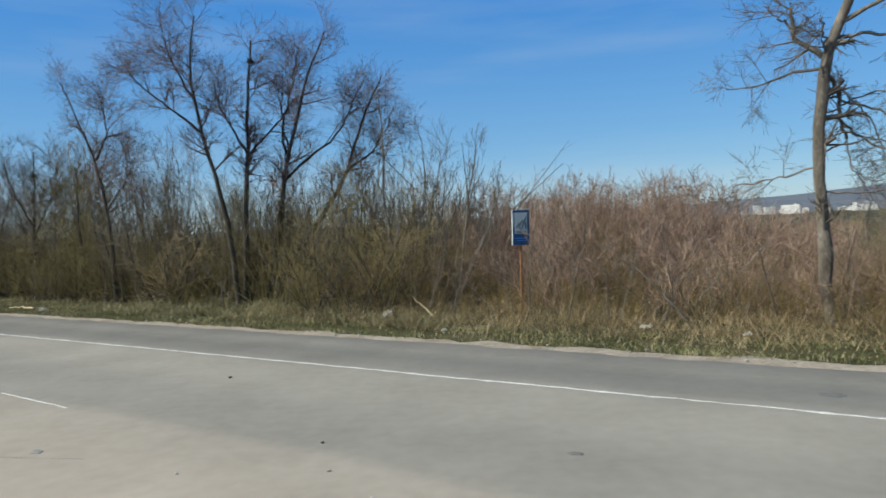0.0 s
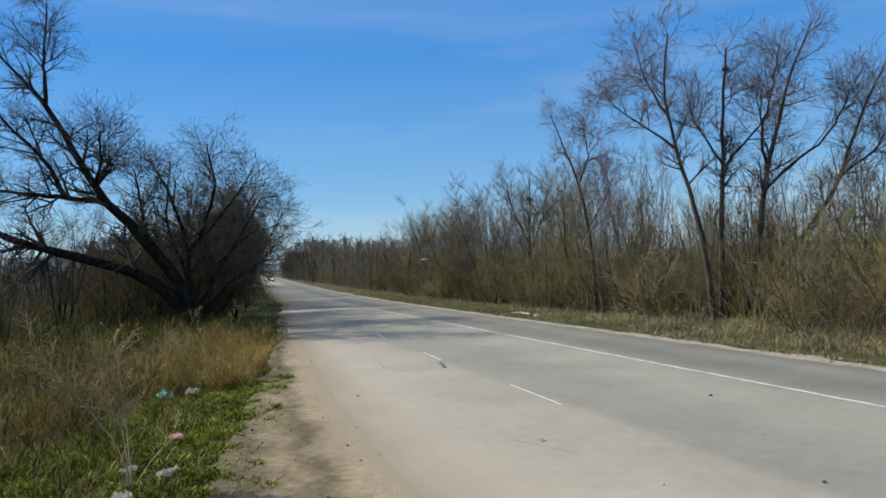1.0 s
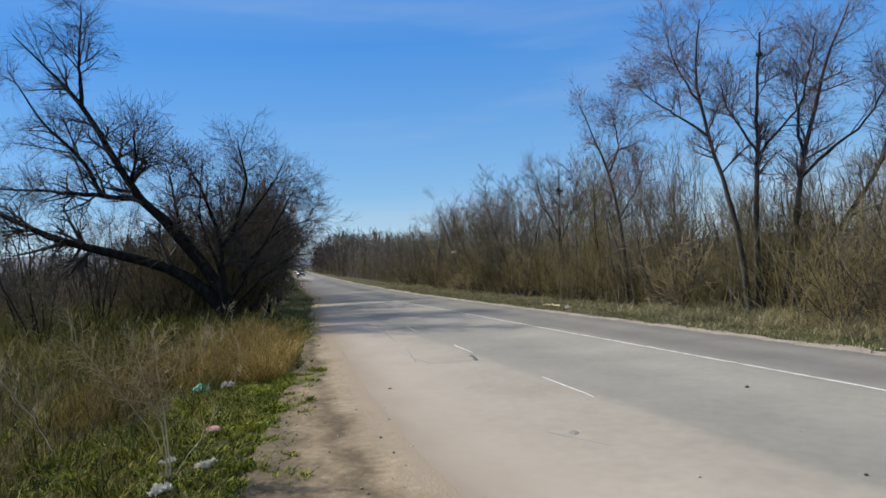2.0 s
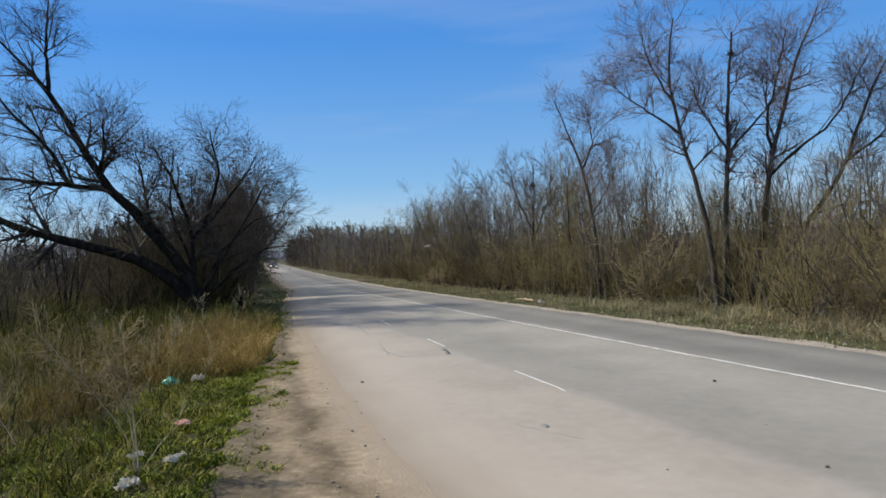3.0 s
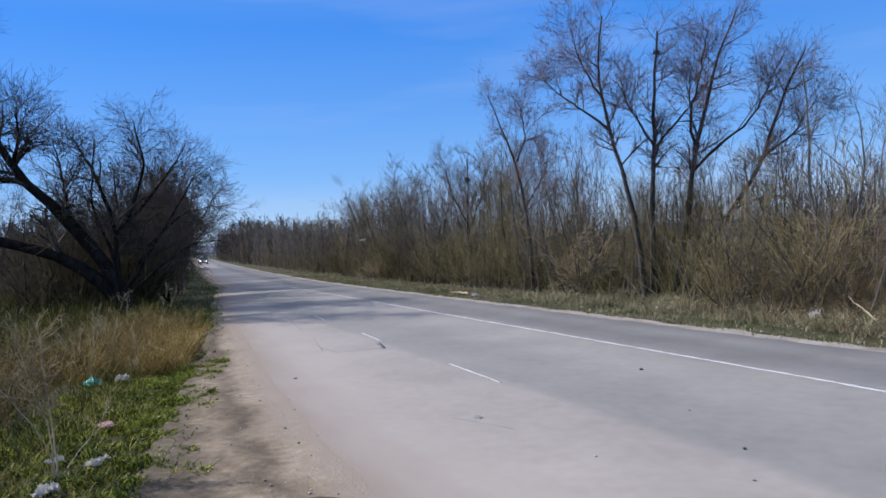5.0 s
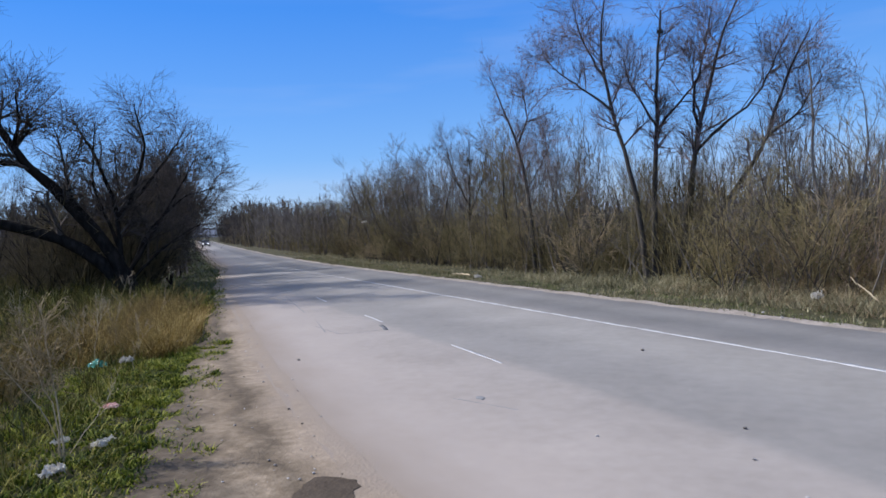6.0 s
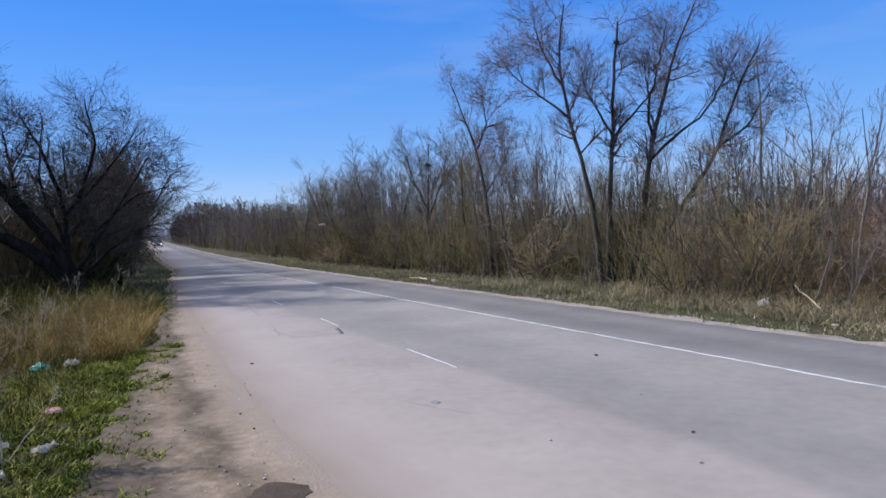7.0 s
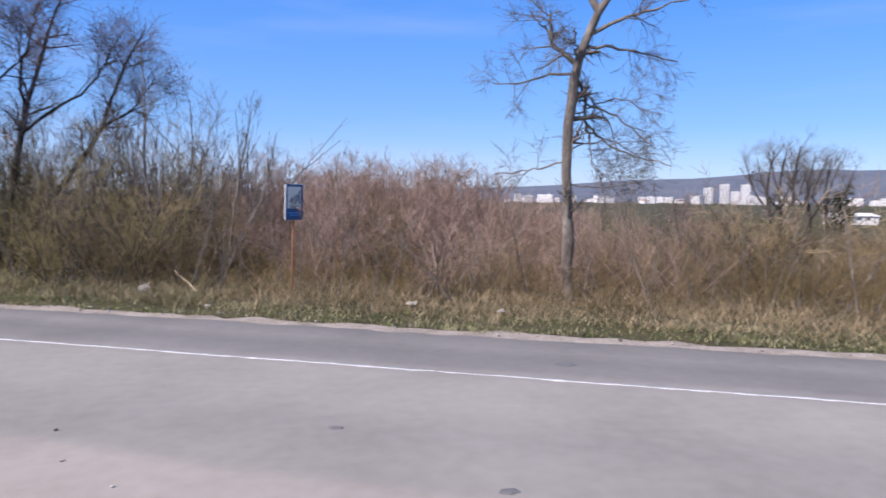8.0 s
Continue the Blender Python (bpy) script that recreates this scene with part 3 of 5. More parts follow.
# ---- grass ----
def blades(name, s, d, z, h, w, lean, mat, rng, label, category="grass", keep_out=True):
    """Grass: each blade a bent, tapering leaf."""
    n = len(s)
    xy = at(s, d)
    p = np.c_[xy, z]
    a = rng.random(n) * 6.283
    f, r = np.c_[np.cos(a), np.sin(a), np.zeros(n)], np.c_[-np.sin(a), np.cos(a), np.zeros(n)]
    h = h * np.clip(0.85 + 0.55 * lumps(s, d, 1.4, 31) + 0.6 * lumps(s, d, 0.45, 32), 0.2, 1.8)
    b = lean * rng.random(n) ** 0.7 * h
    b2 = 3.0 * lumps(s, d, 1.1, 33) + rng.normal(size=n) * 1.9
    g = np.c_[np.cos(b2), np.sin(b2), np.zeros(n)] * b[:, None]
    up = np.array([0, 0, 1.0])
    mid, tip = p + up * (0.55 * h)[:, None] + g * 0.35, p + up * h[:, None] * (1 - 0.25 * lean * rng.random(n))[:, None] + g
    hw = (w / 2)[:, None] * r
    V = np.stack([p - hw, p + hw, mid - hw * 0.8, mid + hw * 0.8, tip], 1).reshape(-1, 3)
    o = (np.arange(n) * 5)[:, None]
    loops = np.concatenate([o + np.array([0, 1, 3, 2]), o + np.array([2, 3, 4])], 1).ravel()
    counts = np.tile([4, 3], n)
    return put(name, raw_mesh(name, V, loops, counts, mat), label=label, category=category, kind="stuff")


def scatter(n, s0, s1, lo, hi, rng, clump=0.0, near_bias=1.0):
    """Random places between s0 and s1 and, across, between the functions lo and hi, gathered in clumps."""
    s = s0 + (s1 - s0) * rng.random(n) ** near_bias
    t = rng.random(n)
    d = lo(s) + (hi(s) - lo(s)) * t
    if clump:
        keep = lumps(s * 1.0, d * 1.0, clump, 77) + 0.3 * rng.normal(size=n) > 0.02
        s, d = s[keep], d[keep]
    return s, d


def soil(s, d):
    return fall(d) - 0.05


def open_turf(s, d):
    """Keeps the tall grass off the short turf by the shoulder."""
    keep = (s > 15.3) | (d < -1.5)
    return s[keep], d[keep]


g = np.random.default_rng(101)
ng = near_grass
# short green turf by the near shoulder
s, d = scatter(105000, 6, 16.5, lambda s: ng(s) - 2.3 - 2.6 * np.clip((13 - s) / 4, 0, 1), lambda s: ng(s) + 0.3 + 0.12 * np.sin(s * 1.7), g)
keep = g.random(len(s)) < np.clip(0.62 + 1.8 * lumps(s, d, 0.62, 41) + 1.3 * lumps(s, d, 0.27, 43) - 0.6 * np.clip((d - ng(s) + 0.3) / 0.5, 0, 1), 0.08, 1)
s, d = s[keep], d[keep]
blades("turf", s, d, soil(s, d) + 0.02 * lumps(s, d, 0.5, 42), 0.03 + 0.09 * g.random(len(s)), 0.012 + 0.016 * g.random(len(s)), 1.5, GREEN, g, "short lush green grass by the dirt shoulder")
s, d = scatter(16000, 16, 32, lambda s: ng(s) - 1.8, lambda s: ng(s) + 0.1, g, clump=1.3)
blades("turf", s, d, soil(s, d), 0.04 + 0.1 * g.random(len(s)), 0.012 + 0.014 * g.random(len(s)), 1.2, GREEN, g, "short green grass farther along the shoulder")
s, d = scatter(15000, 6, 34, lambda s: ng(s) - 7.5, lambda s: ng(s) - 1.6, g, clump=1.5, near_bias=1.4)
blades("turf", s, d, soil(s, d), 0.06 + 0.18 * g.random(len(s)), 0.009 + 0.012 * g.random(len(s)), 1.1, GREEN, g, "green grass under the dry stalks")
s, d = scatter(15000, 6, 34, lambda s: ng(s) - 9.0, lambda s: ng(s) - 1.0 - 0.5 * np.sin(s * 0.9), g, clump=2.2, near_bias=1.2)
blades("tall_grass", s, d, soil(s, d), 0.15 + 0.4 * g.random(len(s)), 0.008 + 0.01 * g.random(len(s)), 1.15, OLIVE, g, "knee-high yellow-green grass")
s, d = scatter(15000, 6, 16, lambda s: ng(s) - 4.5, lambda s: ng(s) - 0.5, g, clump=0.8)
blades("turf", s, d, soil(s, d), 0.06 + 0.16 * g.random(len(s)), 0.007 + 0.009 * g.random(len(s)), 1.7, OLIVE, g, "yellowed short grass among the green")
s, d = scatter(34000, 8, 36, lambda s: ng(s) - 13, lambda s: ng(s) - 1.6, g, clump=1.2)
blades("tall_grass", s, d, soil(s, d), 0.2 + 0.5 * g.random(len(s)), 0.01 + 0.012 * g.random(len(s)), 1.3, DARKGRASS, g, "tangled grass among the dry reeds, coloured dark for shade")
s, d = scatter(17000, 12.5, 27, lambda s: ng(s) - 4.2, lambda s: ng(s) - 0.6 - 0.25 * np.sin(s * 1.3), g, clump=1.9)
s, d = open_turf(s, d)
blades("tall_grass", s, d, soil(s, d), (0.3 + 0.55 * g.random(len(s))) * np.clip((s - 9.5) / 4, 0.5, 1), 0.008 + 0.01 * g.random(len(s)), 1.15, RUST, g, "tall rust-brown dry reeds")
s, d = scatter(11000, 14.2, 23, lambda s: ng(s) - 2.6, lambda s: ng(s) - 0.5, g, clump=1.1)
s, d = open_turf(s, d)
blades("tall_grass", s, d, soil(s, d), 0.25 + 0.5 * g.random(len(s)), 0.006 + 0.009 * g.random(len(s)), 1.7, GOLD, g, "golden tangled dry grass beside the shoulder")
s, d = scatter(9000, 19, 33, lambda s: ng(s) - 13, lambda s: ng(s) - 2.4, g, clump=2.0)
blades("tall_grass", s, d, soil(s, d), 0.45 + 0.6 * g.random(len(s)), 0.01 + 0.012 * g.random(len(s)), 1.0, OLIVE, g, "waist-high tired grass below the leaning tree")
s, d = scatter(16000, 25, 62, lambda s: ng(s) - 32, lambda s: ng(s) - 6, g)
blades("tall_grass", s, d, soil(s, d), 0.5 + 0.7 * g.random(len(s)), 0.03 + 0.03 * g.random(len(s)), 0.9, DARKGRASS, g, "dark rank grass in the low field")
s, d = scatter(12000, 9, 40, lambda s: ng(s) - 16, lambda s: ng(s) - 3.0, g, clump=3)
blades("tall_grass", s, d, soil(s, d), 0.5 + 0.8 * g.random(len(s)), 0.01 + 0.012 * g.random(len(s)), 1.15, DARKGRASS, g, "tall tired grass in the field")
s, d = scatter(12000, 26, 120, lambda s: ng(s) - 4, lambda s: ng(s) + 0.1, g, near_bias=1.6)
blades("turf", s, d, soil(s, d), 0.05 + 0.14 * g.random(len(s)), 0.02 + 0.02 * g.random(len(s)), 1.0, VERGEGREEN, g, "green grass along the far roadside")
s, d = scatter(14000, -25, 6.2, lambda s: ng(s) - 9, lambda s: ng(s) + 0.1, g)
blades("turf", s, d, soil(s, d), 0.06 + 0.2 * g.random(len(s)), 0.015 + 0.015 * g.random(len(s)), 1.2, GREEN, g, "green grass behind the shoulder")
# far side: green verge, then straw
fe = lambda s: FAR_EDGE + 0.4 + 0.12 * np.sin(s * 1.9) + 0 * s
s, d = scatter(44000, -14, 60, fe, lambda s: fe(s) + 2.0, g, clump=1.6)
blades("verge_grass", s, d, soil(s, d), 0.04 + 0.1 * g.random(len(s)), 0.012 + 0.014 * g.random(len(s)), 0.9, VERGE, g, "short tired green grass on the verge")
s, d = scatter(24000, -14, 60, lambda s: fe(s) + 0.0, lambda s: fe(s) + 1.9, g, clump=1.1)
blades("verge_grass", s, d, soil(s, d), 0.03 + 0.08 * g.random(len(s)), 0.012 + 0.012 * g.random(len(s)), 1.4, VERGEGREEN, g, "short green grass on the verge")
s, d = scatter(30000, -16, 13, lambda s: fe(s) + 1.5 + 0.4 * np.sin(s * 2.3), lambda s: fe(s) + 6.5, g, clump=1.3)
blades("dry_grass", s, d, soil(s, d), (0.22 + 0.5 * g.random(len(s)) ** 1.5) * np.clip((d - 13.6) / 1.6, 0.4, 1), 0.005 + 0.006 * g.random(len(s)), 2.0, STRAW, g, "tall straw-coloured dry grass")
s, d = scatter(20000, -16, 16, lambda s: fe(s) + 1.0, lambda s: fe(s) + 5, g, clump=0.9)
blades("dry_grass", s, d, soil(s, d), 0.15 + 0.32 * g.random(len(s)), 0.006 + 0.008 * g.random(len(s)), 2.0, STRAW, g, "matted grey-brown dead grass")
s, d = scatter(16000, 9, 24, lambda s: fe(s) + 1.4, lambda s: fe(s) + 4.5, g, clump=1.3)
blades("dry_grass", s, d, soil(s, d), 0.12 + 0.34 * g.random(len(s)), 0.008 + 0.008 * g.random(len(s)), 1.5, VERGE, g, "yellow dead grass at the foot of the hedge")
s, d = scatter(24000, 10, 75, lambda s: fe(s) + 1.1, lambda s: fe(s) + 3.4, g, clump=1.5, near_bias=1.3)
blades("dry_grass", s, d, soil(s, d), 0.06 + 0.2 * g.random(len(s)), 0.01 + 0.012 * g.random(len(s)), 1.4, VERGE, g, "dry grass in front of the hedge")
s, d = scatter(12000, -40, 12, lambda s: fe(s) + 6, lambda s: fe(s) + 24, g, clump=3)
blades("dry_grass", s, d, soil(s, d), 0.4 + 0.8 * g.random(len(s)), 0.02 + 0.02 * g.random(len(s)), 1.15, RUST, g, "dry reeds deep in the thicket")


# ---- trees ----
def plant(name, m, limbs, levels, bark, twig, label, category, seed, sides=7, depth=0.5, group="", crown_name="crown", light=False, least=0.0035):
    """A bare tree: limbs are (radius at foot, radius at tip, foot-to-tip points across and up); shoots are grown from them level by level."""
    r = np.random.default_rng(seed)
    ob = base(name, m, label, category, group)
    M, Ps, Rs = 6 if light else 14, [], []
    lean = {}
    for k, (r0, r1, pts) in enumerate(limbs):
        n = len(pts)
        y0 = lean.get(tuple(pts[0]), 0.0)
        dy = r.normal() * depth
        ys = y0 + dy * np.linspace(0, 1, n)
        line = np.c_[[p[0] for p in pts], ys, [p[1] for p in pts]]
        for p, y in zip(pts, ys):
            lean[tuple(p)] = y
        curve = resample(line, M, r, 0.02)
        if Ps and pts[0][1] > 0.3:
            # a fork starts on the limb that bears it
            stem = np.concatenate([a + (b - a) * np.linspace(0, 1, 9)[:, None] for p in Ps for a, b in zip(p[:-1], p[1:])])
            gap = np.hypot(stem[:, 0] - curve[0, 0], stem[:, 2] - curve[0, 2])
            if gap.min() < 0.8:
                curve = curve + (stem[gap.argmin()] - curve[0]) * np.linspace(1, 0.4, M)[:, None]
        Ps.append(curve)
        Rs.append(np.linspace(r0, r1, M) * (1 + 0.07 * r.normal(size=M)))
    P, R = np.array(Ps), np.array(Rs)
    put("trunk", tube_mesh("trunk", [(P, R, sides)], bark), ob)
    sets, cur = [], (P, R)
    for k, (count, length, spread, lift, lo) in enumerate(levels):
        cur = sprout(r, *cur, count, length, spread, lift, points=3 - (k == len(levels) - 1) if light else 4 if k == 0 else 3, lo=lo, thin=0.55 if k == 0 else 0.6, least=least)
        sets.append((*cur, 4 if k == 0 and not light else 3))
    put(crown_name, tube_mesh(crown_name, sets, twig), ob)
    return ob


def stand(dist, az, z=0.0):
    """The pose of a thing that faces the eye, dist metres off, az degrees to the left of straight ahead."""
    a = radians(az)
    return pose(-dist * math.sin(a), dist * math.cos(a), z, 0, 0, az)


TALL = [(18, (0.6, 1.75), (32, 68), 0.08, 0.38), (8, (0.4, 1.1), (28, 66), 0.06, 0.12), (6, (0.22, 0.65), (24, 64), 0.05, 0.1)]
plant("tree", stand(25.2, 16.1), [
    (0.13, 0.03, [(0, -0.2), (0.1, 2.9), (0.3, 5.2), (0.4, 7.2), (0.6, 9.2)]), (0.05, 0.015, [(0.3, 5.2), (-0.1, 6.0), (-0.5, 6.6), (-0.7, 7.6)]),
    (0.05, 0.015, [(0.3, 5.1), (1.0, 5.9), (1.5, 6.3), (1.6, 7.6)])], TALL, BARK, CROWNTWIG, "tall bare tree with a straight dark trunk in the hedge", "tree", 1)
plant("tree", stand(25.0, 16.8), [
    (0.12, 0.02, [(0.1, -0.2), (-0.1, 1.5), (-0.2, 3.2), (-0.6, 4.9), (-0.9, 5.9), (-1.1, 7.4), (-1.2, 8.8), (-0.9, 9.9)]),
    (0.05, 0.012, [(-0.9, 5.9), (-1.8, 6.7), (-2.7, 7.4), (-3.0, 7.8)]), (0.05, 0.012, [(-0.9, 6.9), (-1.7, 8.5), (-2.0, 9.7)])],
    TALL, BARK, CROWNTWIG, "tall bare tree leaning slightly, in the hedge", "tree", 2)
plant("tree", stand(25.4, 14.3), [
    (0.14, 0.02, [(0, -0.2), (0.3, 1.6), (0.6, 3.3), (0.8, 5.1), (1.2, 6.1), (1.6, 7.9), (2.2, 9.3), (2.5, 9.9)]), (0.06, 0.015, [(0.8, 5.1), (0.6, 6.0), (1.0, 7.3), (1.4, 9.0)]),
    (0.06, 0.015, [(0.8, 4.3), (1.5, 5.0), (2.7, 5.8), (3.7, 7.8)])], TALL, BARK, CROWNTWIG, "tall forked bare tree in the hedge", "tree", 3)
plant("tree", stand(25.6, 14.0), [
    (0.13, 0.02, [(0, -0.2), (1.0, 1.9), (2.1, 3.2), (2.9, 4.5), (3.3, 6.2), (4.2, 7.9)]), (0.05, 0.015, [(2.9, 4.5), (3.8, 5.2), (4.6, 6.4)])],
    TALL, BARK, CROWNTWIG, "bare tree leaning far over, in the hedge", "tree", 4)
plant("tree", stand(22.5, 3.8), [
    (0.07, 0.015, [(0, -0.1), (-0.4, 3.2), (-0.3, 5.4), (-0.4, 6.8)]), (0.04, 0.012, [(0, 0.4), (-1.0, 3.4), (-1.0, 5.0)]), (0.04, 0.012, [(0.1, 0.2), (0.5, 1.3), (1.0, 3.5), (0.9, 5.3)])],
    [(9, (0.5, 1.3), (20, 50), 0.3, 0.3), (5, (0.3, 0.8), (20, 55), 0.2, 0.2), (5, (0.15, 0.45), (20, 55), 0.15, 0.2)], PALEBARK, TWIG, "slender bare tree with several pale stems", "tree", 5)
plant("tree", stand(22.0, -1.0), [
    (0.05, 0.012, [(0, -0.1), (0.3, 2.4), (0.6, 4.0), (0.8, 5.0)]), (0.04, 0.01, [(0, 0.1), (-0.5, 2.0), (-0.6, 3.6), (-0.4, 4.5)]), (0.04, 0.01, [(0, 0.1), (0.9, 1.9), (1.5, 3.6)])],
    [(8, (0.5, 1.2), (20, 45), 0.35, 0.3), (5, (0.3, 0.7), (20, 50), 0.2, 0.2), (4, (0.15, 0.4), (20, 55), 0.15, 0.2)], PALEBARK, TWIG, "thin young bare tree with upright stems", "tree", 6)
plant("tree", stand(30, 25.5), [
    (0.1, 0.015, [(0, -0.2), (-0.1, 3.6), (-0.4, 5.5), (-1.0, 7.1), (-1.5, 8.5)]), (0.04, 0.012, [(-0.1, 3.6), (0.6, 4.7), (1.0, 5.6)]), (0.05, 0.012, [(-0.4, 5.5), (0.1, 6.5), (-0.1, 8.0)])],
    TALL, BARK, CROWNTWIG, "lone taller bare tree above the hedge", "tree", 7)
plant("tree", stand(37, 30.4), [(0.09, 0.015, [(0.1, -0.2), (-0.2, 2.5), (0.0, 4.6), (0.05, 6.6)]), (0.05, 0.012, [(-0.1, 3.2), (-0.9, 5.0), (-1.2, 6.6)]), (0.05, 0.012, [(-0.1, 2.6), (0.8, 4.8), (1.0, 6.3)])],
    [(12, (0.7, 1.9), (25, 55), 0.16, 0.3), (7, (0.4, 1.0), (25, 55), 0.1, 0.1), (6, (0.2, 0.6), (20, 55), 0.08, 0.1)], BARK, TWIG, "bare hedge tree that holds a nest", "tree", 10)
plant("tree", stand(17, -28.9), [
    (0.155, 0.1, [(0, -0.2), (-0.1, 1.7), (-0.2, 2.9), (-0.1, 4.4), (0.0, 5.5), (0.4, 6.4), (0.5, 6.7)]), (0.09, 0.03, [(0.5, 6.6), (0.2, 7.1), (0.1, 8.2), (-0.2, 9.4)]),
    (0.1, 0.03, [(0.5, 6.6), (0.8, 7.0), (1.0, 7.9), (1.4, 9.6)]), (0.06, 0.035, [(0.0, 5.5), (-0.6, 5.9), (-0.62, 6.7)]), (0.03, 0.012, [(-0.6, 6.2), (-1.1, 6.7)]),
    (0.035, 0.012, [(0.0, 5.3), (-0.6, 5.3), (-1.2, 5.1), (-1.9, 5.1)]), (0.03, 0.02, [(0.0, 5.5), (-0.05, 6.2)]), (0.05, 0.012, [(0.4, 6.1), (1.1, 6.4), (1.8, 6.6), (2.6, 6.8)]),
    (0.04, 0.012, [(0.3, 5.8), (0.8, 5.9), (1.4, 5.8), (2.4, 5.6)]), (0.05, 0.035, [(0.05, 5.2), (0.3, 4.9), (0.25, 4.4), (0.4, 3.9)]),
    (0.025, 0.01, [(-0.2, 3.3), (-1.0, 3.1), (-1.9, 3.0)]), (0.03, 0.01, [(0.3, 4.7), (1.0, 4.4), (1.9, 3.6)]), (0.03, 0.01, [(0.2, 4.2), (0.9, 3.6), (2.2, 3.2)]),
    (0.02, 0.008, [(0.1, 4.6), (1.0, 4.9), (1.9, 4.2)]), (0.02, 0.008, [(0.0, 3.6), (0.9, 3.9), (1.7, 3.4)]), (0.02, 0.008, [(0.3, 4.9), (0.9, 4.2), (1.2, 3.0)]), (0.02, 0.008, [(-0.1, 2.8), (0.9, 2.7), (2.0, 3.0)]),
    (0.02, 0.008, [(0.4, 3.9), (0.5, 3.2), (0.9, 2.5)])],
    [(6, (0.35, 1.1), (30, 75), 0.0, 0.25), (6, (0.2, 0.7), (25, 70), -0.05, 0.15), (5, (0.12, 0.45), (25, 70), -0.1, 0.15)], PALEBARK, TWIG,
    "old pollarded tree with a broken crown and hanging twigs", "tree", 8, sides=10, depth=0.35)
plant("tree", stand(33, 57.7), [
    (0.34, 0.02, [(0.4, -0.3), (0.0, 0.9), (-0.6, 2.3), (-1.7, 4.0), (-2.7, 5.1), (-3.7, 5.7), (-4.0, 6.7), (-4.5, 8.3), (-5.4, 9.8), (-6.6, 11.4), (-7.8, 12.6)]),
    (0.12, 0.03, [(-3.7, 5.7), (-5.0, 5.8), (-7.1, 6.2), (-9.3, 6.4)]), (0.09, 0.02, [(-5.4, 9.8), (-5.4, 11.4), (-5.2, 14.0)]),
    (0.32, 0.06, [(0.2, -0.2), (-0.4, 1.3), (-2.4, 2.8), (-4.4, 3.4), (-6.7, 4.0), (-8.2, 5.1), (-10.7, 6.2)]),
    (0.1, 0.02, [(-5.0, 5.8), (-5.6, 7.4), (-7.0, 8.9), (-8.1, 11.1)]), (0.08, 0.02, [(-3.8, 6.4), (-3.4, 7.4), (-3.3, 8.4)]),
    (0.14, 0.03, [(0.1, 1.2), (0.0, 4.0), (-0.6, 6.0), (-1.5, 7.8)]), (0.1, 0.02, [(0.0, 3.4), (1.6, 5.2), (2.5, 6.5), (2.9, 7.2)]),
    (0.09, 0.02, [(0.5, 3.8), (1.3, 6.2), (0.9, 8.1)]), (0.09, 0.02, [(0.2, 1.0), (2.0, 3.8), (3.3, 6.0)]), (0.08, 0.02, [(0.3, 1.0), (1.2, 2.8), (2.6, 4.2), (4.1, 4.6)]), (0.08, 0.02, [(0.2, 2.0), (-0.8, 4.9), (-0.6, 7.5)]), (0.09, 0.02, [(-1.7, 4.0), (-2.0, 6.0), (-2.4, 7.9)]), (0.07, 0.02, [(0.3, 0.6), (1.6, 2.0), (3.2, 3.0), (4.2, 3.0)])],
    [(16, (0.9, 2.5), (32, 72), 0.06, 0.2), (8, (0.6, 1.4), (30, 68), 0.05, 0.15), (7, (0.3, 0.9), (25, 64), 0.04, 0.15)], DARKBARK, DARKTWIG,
    "old tree, darkened as backlit, whose heavy limbs lean out over the grass", "tree", 9, sides=10, depth=1.1, least=0.0042)


for k, (s0, d0, size) in enumerate(((37.5, 0.2, 0.95), (41.5, 1.4, 1.0), (46.5, 1.6, 1.05), (53.0, 2.0, 1.05))):
    r = np.random.default_rng(90 + k)
    limbs = [(0.17, 0.09, [(0, -0.2), (0.1, 0.9), (0.0, 1.8)])]
    for i in range(8):
        a, h = -3.3 + 6.6 * i / 7 + 0.4 * r.normal(), size * (5.2 + 2.4 * r.random())
        h -= 0.16 * a * a
        limbs.append((0.085, 0.018, [(0.0, 0.7 + 0.8 * r.random()), (0.35 * a, 0.45 * h), (0.75 * a, 0.75 * h), (a, h)]))
    x, y = at(s0, d0)
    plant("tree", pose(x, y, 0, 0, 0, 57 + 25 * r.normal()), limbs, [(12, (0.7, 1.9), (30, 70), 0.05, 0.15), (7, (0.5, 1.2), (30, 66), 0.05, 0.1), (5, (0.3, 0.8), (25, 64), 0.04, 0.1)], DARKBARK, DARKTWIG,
          "rounded bare tree behind the leaning one, darkened as backlit", "tree", 95 + k, sides=7, depth=1.6, least=0.0065)


# ---- young trees and shrubs, built in a few kinds and repeated ----
def young_tree(seed, height, stems, bark, twig, label, group, spread=0.28, rich=5):
    r = np.random.default_rng(seed)
    limbs = []
    for k in range(stems):
        a, h = r.normal() * spread, height * (0.75 + 0.3 * r.random())
        b = r.normal() * 0.5
        limbs.append((0.026 + 0.006 * height * r.random(), 0.006, [(0.15 * r.normal(), -0.2), (a * h * 0.3 + b * 0.35, h * 0.3), (a * h * 0.6 - b * 0.35, h * 0.6), (a * h * 0.75 + r.normal() * 0.3, h * 0.9)]))
    return plant("young_tree", pose(0, 0, -200), limbs, [(5 + rich, (0.14 * height, 0.33 * height), (20, 60), 0.22, 0.12), (rich + 1, (0.08 * height, 0.18 * height), (20, 60), 0.15, 0.1), (3, (0.05 * height, 0.12 * height), (20, 60), 0.12, 0.1)],
                 bark, twig, label, "young tree", seed, sides=5, depth=0.7, group=group, light=True, least=0.0048)


